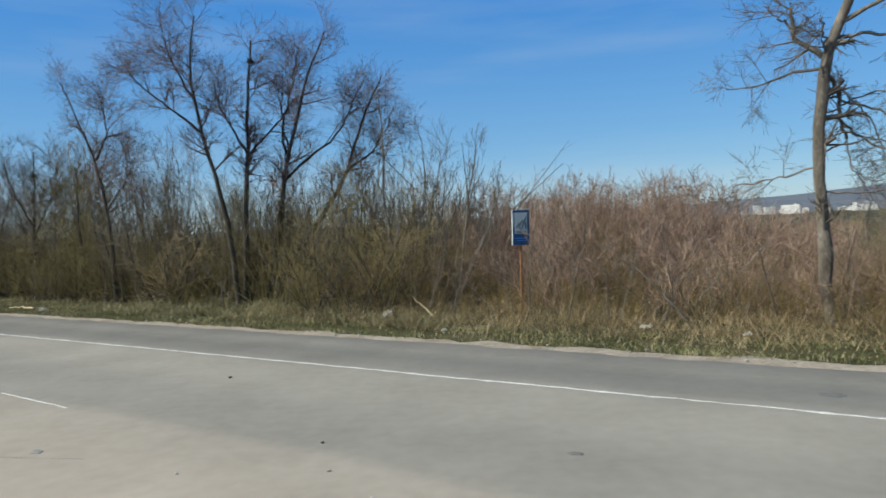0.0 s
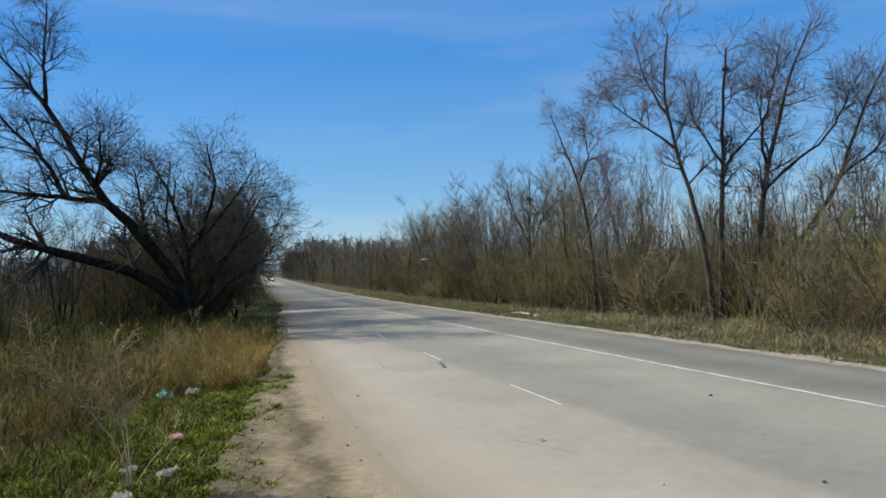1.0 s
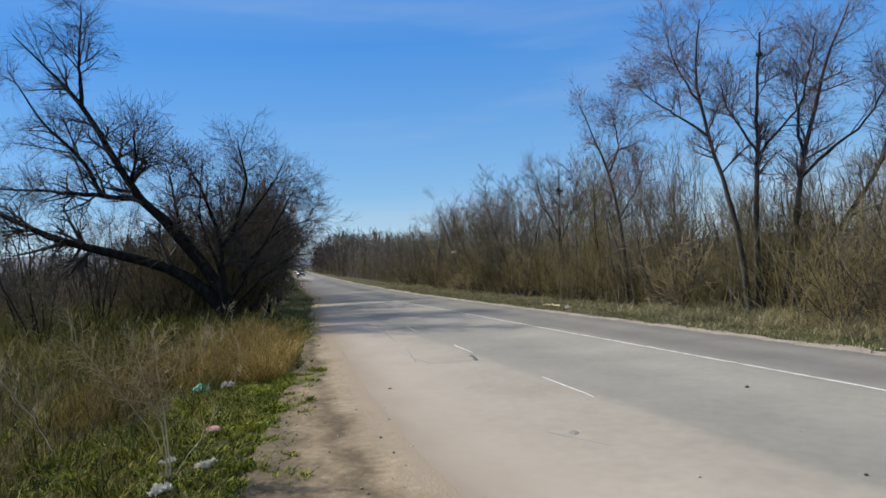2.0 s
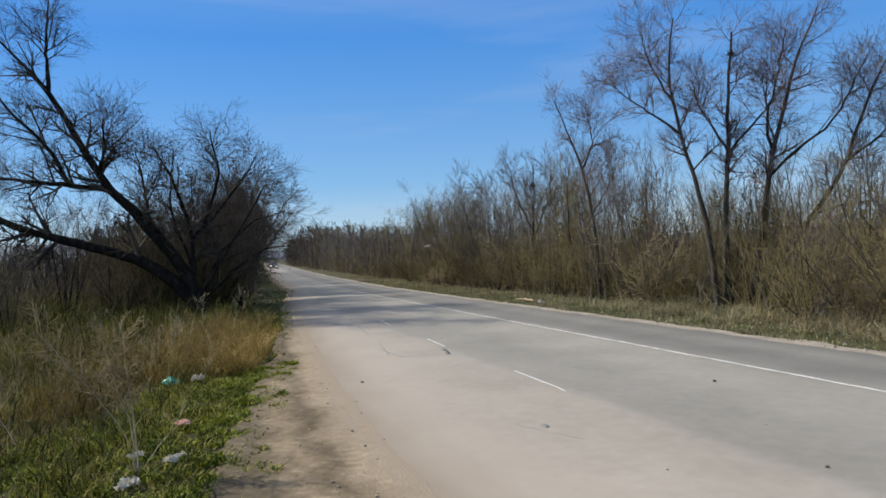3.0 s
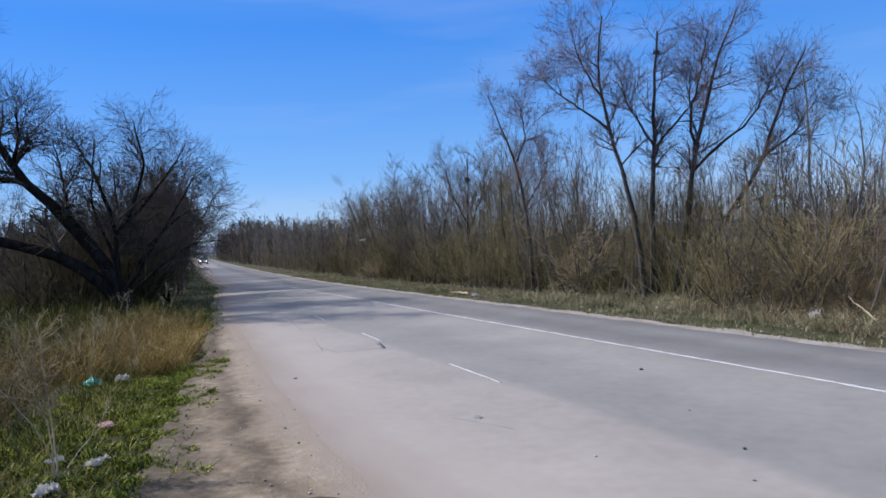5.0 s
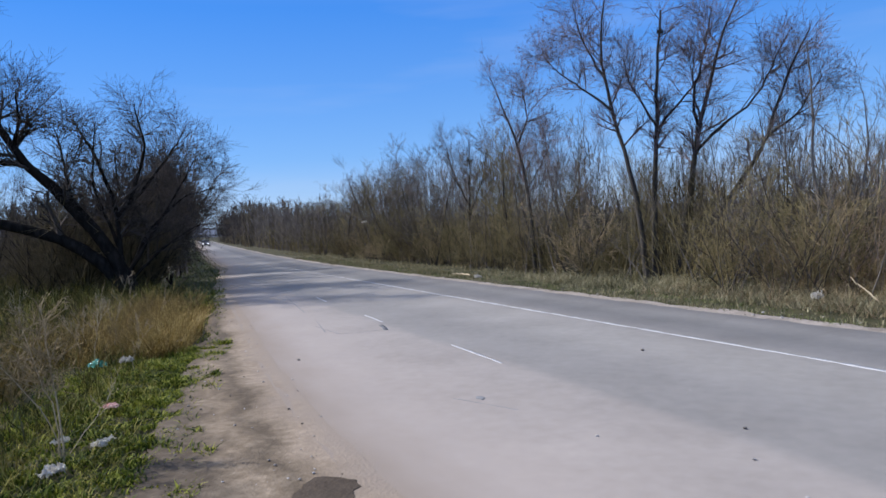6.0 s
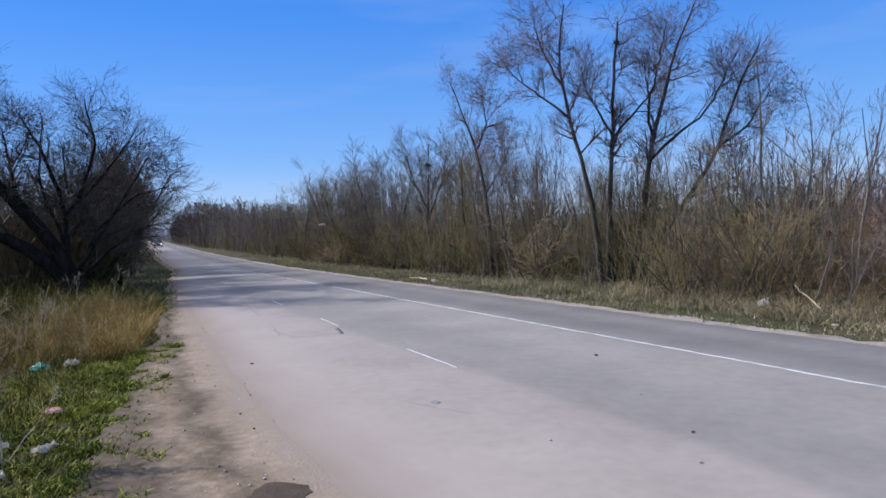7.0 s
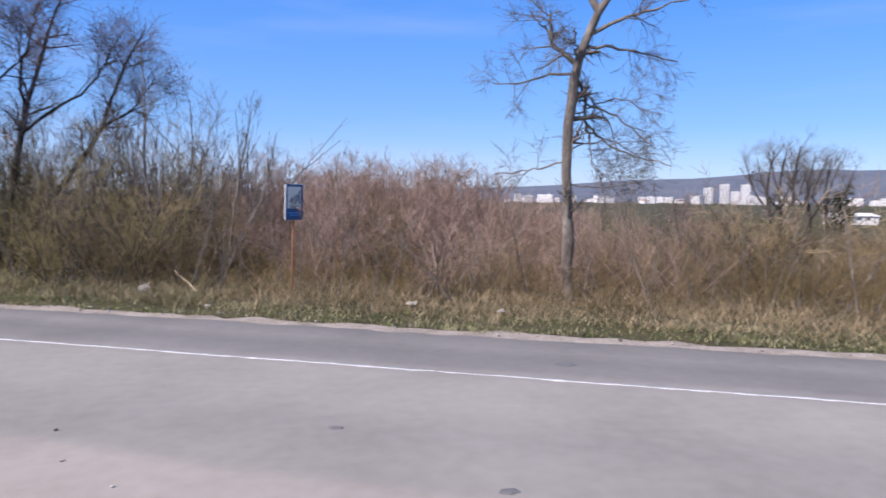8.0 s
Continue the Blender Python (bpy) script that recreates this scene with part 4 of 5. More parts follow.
def shrub(seed, height, stems, bark, twig, label, group, spread=0.5):
    r = np.random.default_rng(seed)
    limbs = []
    for k in range(stems):
        a, h, x0 = r.normal() * spread, height * (0.45 + 0.6 * r.random()), r.normal() * 0.35
        limbs.append((0.012 + 0.014 * r.random(), 0.006, [(x0, -0.15), (x0 + a * h * 0.4, h * 0.5), (x0 + a * h, h)]))
    return plant("shrub", pose(0, 0, -200), limbs, [(7, (0.22 * height, 0.5 * height), (25, 75), 0.12, 0.1), (5, (0.12 * height, 0.32 * height), (25, 75), 0.05, 0.05)],
                 bark, twig, label, "shrub", seed, sides=3, depth=1.0, group=group, light=True, least=0.004)


def sow(kinds, s, d, size, rng):
    for a, b, k in zip(s, d, size):
        kind = kinds[rng.integers(len(kinds))]
        x, y = at(a, b)
        ob = copy_thing(kind, pose(x, y, float(fall(b)) - 0.03, 0, 0, rng.random() * 360))
        ob.scale = (k * (0.85 + 0.3 * rng.random()),) * 2 + (k,)


def row(rng, s0, s1, step, d0, d1):
    s = np.arange(s0, s1, step)
    return s + rng.normal(size=len(s)) * step * 0.35, d0 + (d1 - d0) * rng.random(len(s))


q = np.random.default_rng(55)
HEDGE = [young_tree(300 + k, 6.2, 1 + k % 3, BARK, OLIVETWIG if k % 2 else TWIG, "slim bare young tree in the roadside hedge", "hedge trees") for k in range(7)]
DARKHEDGE = [young_tree(330 + k, 6.0, 2 + k % 2, DARKBARK, DARKTWIG, "bare young tree behind the leaning tree, darkened as backlit", "left hedge trees", spread=0.35, rich=5) for k in range(4)]
REDS = [young_tree(350 + k, 4.0, 3, PALEBARK, REDTWIG, "reddish bare sapling in the scrub", "red saplings", spread=0.16, rich=5) for k in range(4)]
BRUSH = [shrub(400 + k, 2.6, 9, BARK, OLIVETWIG if k else BROWNTWIG, "olive-brown bare shrub in the hedge", "hedge shrubs") for k in range(5)]
SCRUB = [shrub(420 + k, 2.0, 8, PALEBARK, REDTWIG if k % 2 else BROWNTWIG, "low brown bare shrub in dry grass", "scrub") for k in range(5)]
DARKBRUSH = [shrub(440 + k, 3.0, 12, DARKBARK, DARKOLIVE, "dense dark bare shrub in the field", "dark shrubs") for k in range(3)]

FARDARK = [young_tree(370 + k, 6.0, 2, DARKBARK, DARKTWIG, "dark bare tree far along the road", "far dark trees", spread=0.35, rich=3) for k in range(3)]
LIGHTHEDGE = [young_tree(380 + k, 6.2, 2, BARK, OLIVETWIG if k % 2 else TWIG, "slim bare young tree in the far hedge", "far hedge trees", rich=2) for k in range(4)]
# right-hand hedge: lower behind the tall trees, highest farther on, thinning at a gap, then the far groves
for s0, s1, step, d0, d1, z0, z1, kinds in [(14.5, 26, 0.85, 15.8, 18.5, 0.62, 0.82, HEDGE), (26, 61, 1.1, 15.8, 19, 0.92, 1.18, HEDGE), (14, 60, 1.6, 18.5, 23, 0.8, 1.05, LIGHTHEDGE), (61, 82, 1.2, 15.2, 19, 0.72, 0.95, LIGHTHEDGE),
                                            (82, 130, 1.5, 14.8, 20, 0.75, 1.05, LIGHTHEDGE), (130, 190, 2.0, 14, 22, 1.2, 1.6, LIGHTHEDGE), (190, 300, 4.0, 14, 22, 1.0, 1.3, LIGHTHEDGE)]:
    s, d = row(q, s0, s1, step, d0, d1)
    sow(kinds, s, d, z0 + (z1 - z0) * q.random(len(s)), q)
for s0, s1, step, d0, d1 in [(12, 50, 0.95, 15.2, 17), (12, 50, 2.0, 17, 20), (50, 110, 2.8, 15.3, 18)]:
    s, d = row(q, s0, s1, step, d0, d1)
    clear = (np.hypot((s - 17.5) * 0.8, (d - 15.8) * 1.1) > 2.3) & (np.abs(s - 25.4) > 0.7)  # the trunks stand free
    s, d = s[clear], d[clear]
    sow(BRUSH, s, d, 0.75 + 0.5 * q.random(len(s)), q)
# scrub behind the sign
for s0, s1, step, d0, d1, z0, z1 in [(5, 13.5, 0.45, 21, 27, 0.78, 0.98), (6.5, 20, 0.8, 27, 36, 0.9, 1.1)]:
    s, d = row(q, s0, s1, step, d0, d1)
    sow(REDS, s, d, z0 + (z1 - z0) * q.random(len(s)), q)
for s0, s1, step, d0, d1, z0, z1 in [(3, 15, 0.7, 16.5, 24, 0.7, 1.25), (-12, 4, 0.9, 16.5, 21, 0.6, 1.0), (-24, -4, 1.2, 21, 32, 0.5, 0.78), (-4, 4, 1.2, 21, 32, 0.85, 1.2), (-50, 0, 2.2, 32, 55, 0.6, 1.0), (-3.4, -2.2, 0.5, 18, 21, 1.25, 1.4)]:
    s, d = row(q, s0, s1, step, d0, d1)
    sow(SCRUB, s, d, z0 + (z1 - z0) * q.random(len(s)), q)
# left-hand hedge beyond the leaning tree
for s0, s1, step, d0, d1, z0, z1 in [(35, 46, 1.5, -3, 2.2, 0.8, 1.2), (30, 48, 2.4, -13, -4, 0.75, 1.15), (46, 115, 1.2, 1.0, 3.4, 1.0, 1.4), (110, 290, 4.0, -5, 3.2, 1.0, 1.5)]:
    s, d = row(q, s0, s1, step, d0, d1)
    sow(DARKHEDGE if s1 < 60 else FARDARK, s, d, z0 + (z1 - z0) * q.random(len(s)), q)
sow(DARKBRUSH, [-4.0, -4.6, -3.3], [19.4, 20.2, 20.6], [0.85, 0.8, 0.75], q)
s, d = row(q, 34, 50, 1.0, -4, 1.0)
sow(DARKBRUSH, s, d, 0.7 + 0.5 * q.random(len(s)), q)
sow(DARKBRUSH, [34.6, 35.4, 36.2, 37.0, 38.2, 39.4, 35.2, 37.4], [-0.2, 0.3, -0.4, 0.6, 0.2, 0.9, -2.2, -1.4], [1.3, 1.45, 1.6, 1.4, 1.55, 1.35, 1.5, 1.7], q)
s, d = row(q, 26, 60, 2.2, -22, -6)
sow(DARKBRUSH, s, d, 0.6 + 0.5 * q.random(len(s)), q)
for kind in (*HEDGE, *LIGHTHEDGE, *FARDARK, *DARKHEDGE, *REDS, *BRUSH, *SCRUB, *DARKBRUSH):
    for o in (*kind.children_recursive, kind):
        bpy.data.objects.remove(o)


# ---- thick of the woods, too dense to count ----
def thicket(name, s, d, h, rad, mat, rng, label, lean=0.25):
    n = len(s)
    foot = np.c_[at(s, d), fall(d) - 0.1]
    way = unit(np.c_[rng.normal(size=(n, 2)) * lean, np.ones(n)])
    P = np.empty((n, 3, 3))
    P[:, 0] = foot
    P[:, 1] = foot + way * (h * 0.5)[:, None] + rng.normal(size=(n, 3)) * 0.08
    P[:, 2] = foot + unit(way + rng.normal(size=(n, 3)) * 0.15) * h[:, None]
    R = np.maximum(rad[:, None] * np.array([1, 0.7, 0.3]), 0.003)
    L1 = sprout(rng, P, R, 3 if rad.mean() > 0.035 else 5, (0.4, 1.2), (30, 80), 0.1, points=2, lo=0.1)
    return put(name, tube_mesh(name, [(P, R, 3), (*L1, 3)], mat, False), label=label, category="thicket", kind="stuff")


k = np.random.default_rng(66)
WOODS = [  # how many, s range, d range, height range, thickness, material, lean, label
    (3000, 12.5, 70, 15.8, 21, 1.2, 4.0, 0.012, OLIVETWIG, 0.6, "tangled olive-brown undergrowth of the hedge"),
    # inner hedge: shade behind the front shrubs painted as dark twigs
    (1500, 13, 75, 22, 30, 2.5, 5.2, 0.03, DARKOLIVE, 0.4, "inner part of the roadside hedge, coloured dark for its shade"),
    (700, 62, 130, 15, 22, 1.2, 3.8, 0.03, OLIVETWIG, 0.45, "olive undergrowth of the far hedge"),
    (500, 130, 300, 14, 24, 2, 5.5, 0.07, DARKOLIVE, 0.45, "dark undergrowth of the far groves"),
    (900, -2, 16, 16.5, 24, 1.0, 2.8, 0.009, REDTWIG, 0.6, "tangle of reddish dry stalks"),
    (900, -12, 4, 16.5, 26, 0.7, 2.0, 0.009, BROWNTWIG, 0.7, "low brown undergrowth in the dry grass"),
    (1100, -50, 4, 26, 60, 0.7, 1.7, 0.018, BROWNTWIG, 0.6, "low brown scrub in the field"),
    (1000, 35, 55, -4.5, 1.3, 1.5, 5.0, 0.014, DARKOLIVE, 0.5, "dark dense undergrowth by the leaning tree"),
    (900, 52, 290, -8, 3, 2, 5.5, 0.04, DARKTWIG, 0.35, "far dark hedge along the road"),
    (500, 36, 70, -22, -5, 0.8, 2.2, 0.02, DARKOLIVE, 0.6, "dark scrub in the low field"),
    (1000, -160, 10, 60, 180, 1, 3.2, 0.06, OLIVETWIG, 0.5, "distant brown scrub in the low fields"),
]
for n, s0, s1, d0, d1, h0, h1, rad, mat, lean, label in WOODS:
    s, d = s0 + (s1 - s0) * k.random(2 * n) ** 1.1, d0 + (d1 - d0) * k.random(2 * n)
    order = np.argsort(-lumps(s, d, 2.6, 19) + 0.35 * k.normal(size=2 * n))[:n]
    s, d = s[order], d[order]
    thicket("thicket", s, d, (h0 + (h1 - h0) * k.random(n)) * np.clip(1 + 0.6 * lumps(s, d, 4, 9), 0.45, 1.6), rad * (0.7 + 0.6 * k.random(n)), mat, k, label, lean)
n = 2200
s = 66 + 130 * k.random(n)
d = -s * (0.03 + 0.36 * k.random(n))
thicket("thicket", s, d, (4.5 + 2.5 * k.random(n)) * np.clip(1 + 0.35 * lumps(s, d, 18, 9), 0.6, 1.5), 0.06 + 0.05 * k.random(n), DARKTWIG, k, "distant bare woods beyond the field", 0.4)


def poles(s, d, h, rad, mat, rng, label, lean=0.12, least=0.006, shoots=9, fine=3, reach=0.26):
    """Upright young stems that stand close, each with steep side shoots and finer ones on those."""
    n = len(s)
    foot = np.c_[at(s, d), fall(d) - 0.1]
    way = unit(np.c_[rng.normal(size=(n, 2)) * lean, np.ones(n)])
    P = np.stack([foot, foot + way * (h * 0.5)[:, None] + rng.normal(size=(n, 3)) * 0.12, foot + way * h[:, None] + rng.normal(size=(n, 3)) * 0.2], 1)
    R = np.maximum(rad[:, None] * np.array([1, 0.7, 0.3]), least)
    mean = float(h.mean())
    L1 = sprout(rng, P, R, shoots, (0.5 * reach * mean, reach * mean), (15, 50), 0.25, points=2, lo=0.2, least=least)
    L2 = sprout(rng, *L1, fine, (0.25 * reach * mean, 0.55 * reach * mean), (15, 50), 0.15, points=2, lo=0.15, least=least)
    return put("thicket", tube_mesh("thicket", [(P, R, 3), (*L1, 3), (*L2, 3)], mat, False), label=label, category="thicket", kind="stuff")


for n, s0, s1, d0, d1, h0, h1, mat, label in [(240, 13.5, 24, -3.4, -0.7, 0.4, 0.9, GOLD, "tangle of pale dry stalks in the golden grass"), (480, 8.5, 24, -9, -1.6, 0.4, 0.95, WEEDTWIG, "tangle of brown dry stalks in the rough grass"),
                                              (700, -14, 13, 15.2, 19.5, 0.5, 1.2, WEEDTWIG, "tangle of dead weeds at the foot of the scrub")]:
    s = s0 + (s1 - s0) * k.random(n)
    d = d0 + (d1 - d0) * k.random(n) + (near_grass(s) if d1 < 0 else 0)
    if d1 < 0:
        s, d = open_turf(s, d)
    poles(s, d, h0 + (h1 - h0) * k.random(len(s)), np.full(len(s), 0.004), mat, k, label, lean=0.4, least=0.0022, shoots=6, fine=3, reach=0.55)
POLES = [  # how many, s range, d range, height range, thickness, finest twig, material, label
    (340, 26, 62, 16.8, 23, 4.8, 6.9, 0.022, 0.006, TWIG, "close upright stems of the bare hedge"),
    (190, 12.5, 26, 17.5, 25, 3.2, 4.8, 0.02, 0.005, TWIG, "upright bare stems behind the tall trees"),
    (300, 61, 90, 15.2, 21, 3.6, 5.4, 0.03, 0.012, TWIG, "bare stems at the lower end of the hedge"),
    (240, 86, 132, 14.8, 22, 4.0, 6.2, 0.04, 0.018, TWIG, "far part of the bare hedge"),
    (330, 128, 280, 13.8, 24, 6.0, 9.5, 0.07, 0.032, DARKTWIG, "dark bare groves far along the road"),
    (760, 1, 14, 20.5, 34, 2.5, 3.9, 0.011, 0.005, REDTWIG, "dense reddish saplings behind the sign"),
    (330, 46, 130, 1.0, 3.3, 5.5, 8.5, 0.05, 0.016, TWIG, "bare trees along the bend"),
]
n = 280
s = 70 + 45 * k.random(n)
d = -s * (0.015 + 0.15 * k.random(n))
poles(s, d, (5.2 + 2.2 * k.random(n)) * np.clip(1 + 0.25 * lumps(s, d, 14, 9), 0.7, 1.25), 0.05 + 0.03 * k.random(n), DARKTWIG, k, "dark bare wood beyond the field", least=0.022)
for n, s0, s1, d0, d1, h0, h1, rad, least, mat, label in POLES:
    s, d = s0 + (s1 - s0) * k.random(n), d0 + (d1 - d0) * k.random(n)
    h = (h0 + (h1 - h0) * k.random(n)) * np.clip(1 + 0.16 * lumps(s, d, 0.16 * (s1 - s0), 14), 0.7, 1.2)
    if mat is REDTWIG:
        h *= np.clip(0.74 + (s - 0.18 * d) / 6, 0.55, 1)  # lower towards the open fields
    poles(s, d, h, rad * (0.7 + 0.6 * k.random(n)), mat, k, label, least=least)


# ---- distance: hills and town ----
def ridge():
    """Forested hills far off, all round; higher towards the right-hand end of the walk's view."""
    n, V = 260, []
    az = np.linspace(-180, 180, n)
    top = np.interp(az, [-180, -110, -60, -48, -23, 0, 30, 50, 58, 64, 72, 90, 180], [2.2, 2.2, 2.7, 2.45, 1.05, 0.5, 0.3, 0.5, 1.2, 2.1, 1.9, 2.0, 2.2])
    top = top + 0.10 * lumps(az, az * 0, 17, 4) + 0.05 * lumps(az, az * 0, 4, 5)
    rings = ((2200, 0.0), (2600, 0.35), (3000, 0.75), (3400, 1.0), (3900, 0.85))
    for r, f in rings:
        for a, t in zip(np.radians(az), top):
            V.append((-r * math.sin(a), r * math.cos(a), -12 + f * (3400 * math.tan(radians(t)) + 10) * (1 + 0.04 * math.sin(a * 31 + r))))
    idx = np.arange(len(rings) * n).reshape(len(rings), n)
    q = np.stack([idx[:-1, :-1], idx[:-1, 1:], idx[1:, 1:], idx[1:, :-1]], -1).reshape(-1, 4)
    return raw_mesh("backdrop", V, q.ravel(), np.full(len(q), 4), HAZYHILL, True)


put("backdrop", ridge(), label="wooded hills in the distance, haze put into their blue-grey colour", category="hills", kind="structure")


def block(w, dep, h, mat, label, category, flat=True):
    """A far town building: walls, roof, window strips and end balconies."""
    ob = base("apartment_building" if flat else "house", pose(0, 0, 0), label, category, "town buildings")
    part("wall", box(bmesh.new(), 0, 0, h / 2, w, dep, h), mat, ob)
    bm = bmesh.new()
    if flat:
        box(bm, 0, 0, h + 0.4, w + 0.8, dep + 0.8, 0.8)
        box(bm, w * 0.2, 0, h + 1.8, 4, 4, 2.4)
        part("roof", bm, GREYWALL, ob)
    else:
        v = [bm.verts.new(c) for c in ((-w / 2 - .5, -dep / 2 - .5, h), (w / 2 + .5, -dep / 2 - .5, h), (w / 2 + .5, dep / 2 + .5, h), (-w / 2 - .5, dep / 2 + .5, h), (-w / 2 + 2, 0, h + dep * .3), (w / 2 - 2, 0, h + dep * .3))]
        for f in ((0, 1, 5, 4), (2, 3, 4, 5), (1, 2, 5), (3, 0, 4), (3, 2, 1, 0)):
            bm.faces.new([v[i] for i in f])
        part("roof", bm, ROOF, ob)
    cols, floors = max(2, int(w / 5)), max(1, int(h / 3))
    for c in range(cols):
        bm = bmesh.new()
        for f in range(floors):
            box(bm, -w / 2 + (c + 0.5) * w / cols, -dep / 2 - 0.02, 1.7 + f * 3, 1.7, 0.3, 1.4)
        tagged(part("window_column", bm, WINDOW, ob), kind="stuff")
    return ob


TOWN = [block(26, 14, 38, WHITEWALL, "tall white tower block in the distant town", "tower block"), block(40, 14, 17, WHITEWALL, "long white apartment block in the distant town", "apartment block"),
        block(24, 13, 13, GREYWALL, "grey apartment block in the distant town", "apartment block"), block(16, 11, 7, WHITEWALL, "small pale house with a tiled roof in the town", "house", False)]


def far_place(dist, az, turn=0.0):
    m = stand(dist, az)
    x, y = m.translation.x, m.translation.y
    s, d = road_coords(x, y)
    return pose(x, y, float(fall(d)) - 0.1, 0, 0, az + turn)


for dist, az, h in ((1500, -39.45, 0.84), (1500, -40.62, 1.02), (1560, -42.1, 1.05), (1450, -39.2, 0.42), (1620, -41.4, 0.7), (1700, -24.6, 0.5)):
    copy_thing(TOWN[0], far_place(dist, az, 8)).scale = (0.62, 1, h)
tw = np.random.default_rng(12)
for k in range(60):
    az, dist = -23.5 - 28 * tw.random(), 1250 + 650 * tw.random()
    kind = TOWN[1 + tw.integers(3)]
    copy_thing(kind, far_place(dist, az, tw.normal() * 20)).scale = (0.4 + 0.5 * tw.random(), 1, 0.4 + 0.5 * tw.random())
for kind in TOWN:
    for o in (*kind.children_recursive, kind):
        bpy.data.objects.remove(o)


def farm_hall():
    """A long low white building in the near fields."""
    ob = base("white_house", far_place(190, -49.0, 6), "long low white house with dark windows in the fields", "house")
    part("wall", box(bmesh.new(), 0, 0, 1.05, 11, 6, 2.1), WHITEWALL, ob)
    bm = bmesh.new()
    v = [bm.verts.new(c) for c in ((-6, -3.5, 2.05), (6, -3.5, 2.05), (6, 3.5, 2.05), (-6, 3.5, 2.05), (-4.5, 0, 2.75), (4.5, 0, 2.75))]
    for f in ((0, 1, 5, 4), (2, 3, 4, 5), (1, 2, 5), (3, 0, 4), (3, 2, 1, 0)):
        bm.faces.new([v[i] for i in f])
    part("roof", bm, WHITEWALL, ob)
    for k in range(5):
        w = part("window", box(bmesh.new(), -3.4 + k * 1.7, -3.0, 1.45, 1.1, 0.16, 0.85), SIGNWHITE, ob)
        part("pane", box(bmesh.new(), -3.4 + k * 1.7, -3.09, 1.45, 0.9, 0.06, 0.68), WINDOW, w)


farm_hall()

# bare trees and a conifer by the house
FAR = [(9, (0.9, 2.2), (25, 65), 0.2, 0.35), (6, (0.6, 1.3), (25, 60), 0.15, 0.2), (5, (0.3, 0.8), (20, 60), 0.1, 0.2)]
for k, (dist, az) in enumerate(((62, -43.6), (64, -44.4), (66, -46.3), (68, -47.4), (60, -45.3))):
    m = far_place(dist, az)
    plant("tree", m, [(0.2, 0.05, [(0, -0.2), (0.2, 2.5), (-0.2, 5.0), (0.3, 8.0)]), (0.1, 0.03, [(0.2, 2.5), (1.4, 4.6), (2.2, 7.4)]), (0.1, 0.03, [(0.1, 3.0), (-1.3, 5.0), (-1.9, 7.6)])],
          FAR, BARK, TWIG, "bare rounded tree standing in the fields", "tree", 60 + k)


def conifer(m):
    ob = base("conifer", m, "dark green conifer beside the white house", "tree")
    r = np.random.default_rng(5)
    P = resample([(0, 0, -0.3), (0.1, 0, 3), (0, 0, 6.2)], 8)[None]
    put("trunk", tube_mesh("trunk", [(P, np.linspace(0.2, 0.03, 8)[None], 6)], DARKBARK), ob)
    L1 = sprout(r, P, np.linspace(0.2, 0.03, 8)[None], 70, (1.4, 3.0), (60, 90), 0.15, points=4, lo=0.15)
    L2 = sprout(r, *L1, 14, (0.3, 0.8), (30, 70), 0.1, points=3, lo=0.15)
    L3 = sprout(r, *L2, 2, (0.15, 0.4), (30, 70), 0.1, points=3, lo=0.1)
    put("crown", tube_mesh("crown", [(L1[0], L1[1], 4), (L2[0], np.maximum(L2[1], 0.02), 3), (L3[0], np.maximum(L3[1], 0.03), 3)], CONIFER), ob)


CONIFER = material("conifer_needles", [(0.012, 0.022, 0.01), (0.03, 0.045, 0.02)], scale=1.0, rough=0.9)
conifer(far_place(110, -48.4))


# ---- bus stop sign ----
def sign():
    ob = base("bus_stop_sign", stand(18.5, -6.2) @ pose(0, 0, 0, 0, 1.0, 20), "blue bus stop sign with a pale pictogram on a rusty post", "road sign")
    bm = bmesh.new()
    bmesh.ops.create_cone(bm, segments=14, radius1=0.032, radius2=0.032, depth=2.3, matrix=Matrix.Translation((0, 0.03, 0.9)))
    part("post", bm, RUSTPOST, ob, "rusty round steel post", True)
    panel = part("panel", box(bmesh.new(), 0, 0, 2.27, 0.47, 0.085, 0.93, 0.012), SIGNWHITE, ob, "white box edge of the sign")
    part("face", box(bmesh.new(), 0, -0.045, 2.27, 0.462, 0.012, 0.92, 0.004), BLUE, panel, "blue face of the sign")
    part("picture_field", box(bmesh.new(), 0, -0.055, 2.385, 0.35, 0.012, 0.56, 0.003), PALE, panel, "pale field with a dark pictogram")
    bm = bmesh.new()
    for x, z, l, t, a in ((-0.1, 2.33, 0.17, 0.028, 35), (-0.02, 2.36, 0.26, 0.028, 30), (0.07, 2.39, 0.36, 0.03, 22), (0.12, 2.33, 0.2, 0.035, -6)):
        box(bm, 0, 0, 0, t, 0.008, l, 0, Matrix.Translation((x, -0.063, z)) @ Matrix.Rotation(radians(a), 4, "Y"))
    part("pictogram", bm, INK, panel, "dark slanted strokes")
    bm = bmesh.new()
    for k in range(2):
        box(bm, 0.0, -0.063, 2.17 - 0.035 * k, 0.29 - 0.04 * k, 0.008, 0.018)
    part("writing", bm, INK, panel, "small dark bars of writing")
    bm = bmesh.new()
    for k in range(2):
        box(bm, 0.0, -0.055, 1.99 - 0.06 * k, 0.34 - 0.1 * k, 0.01, 0.025)
    part("lower_writing", bm, SIGNBAR, panel, "pale blue bars of writing")
    for z in (1.95, 2.55):
        part("clamp", box(bmesh.new(), 0, 0.06, z, 0.12, 0.05, 0.04, 0.006), CHROME, ob)


SIGNBAR = material("sign_bar", [(0.03, 0.14, 0.4), (0.06, 0.2, 0.5)], scale=4, rough=0.5)
sign()


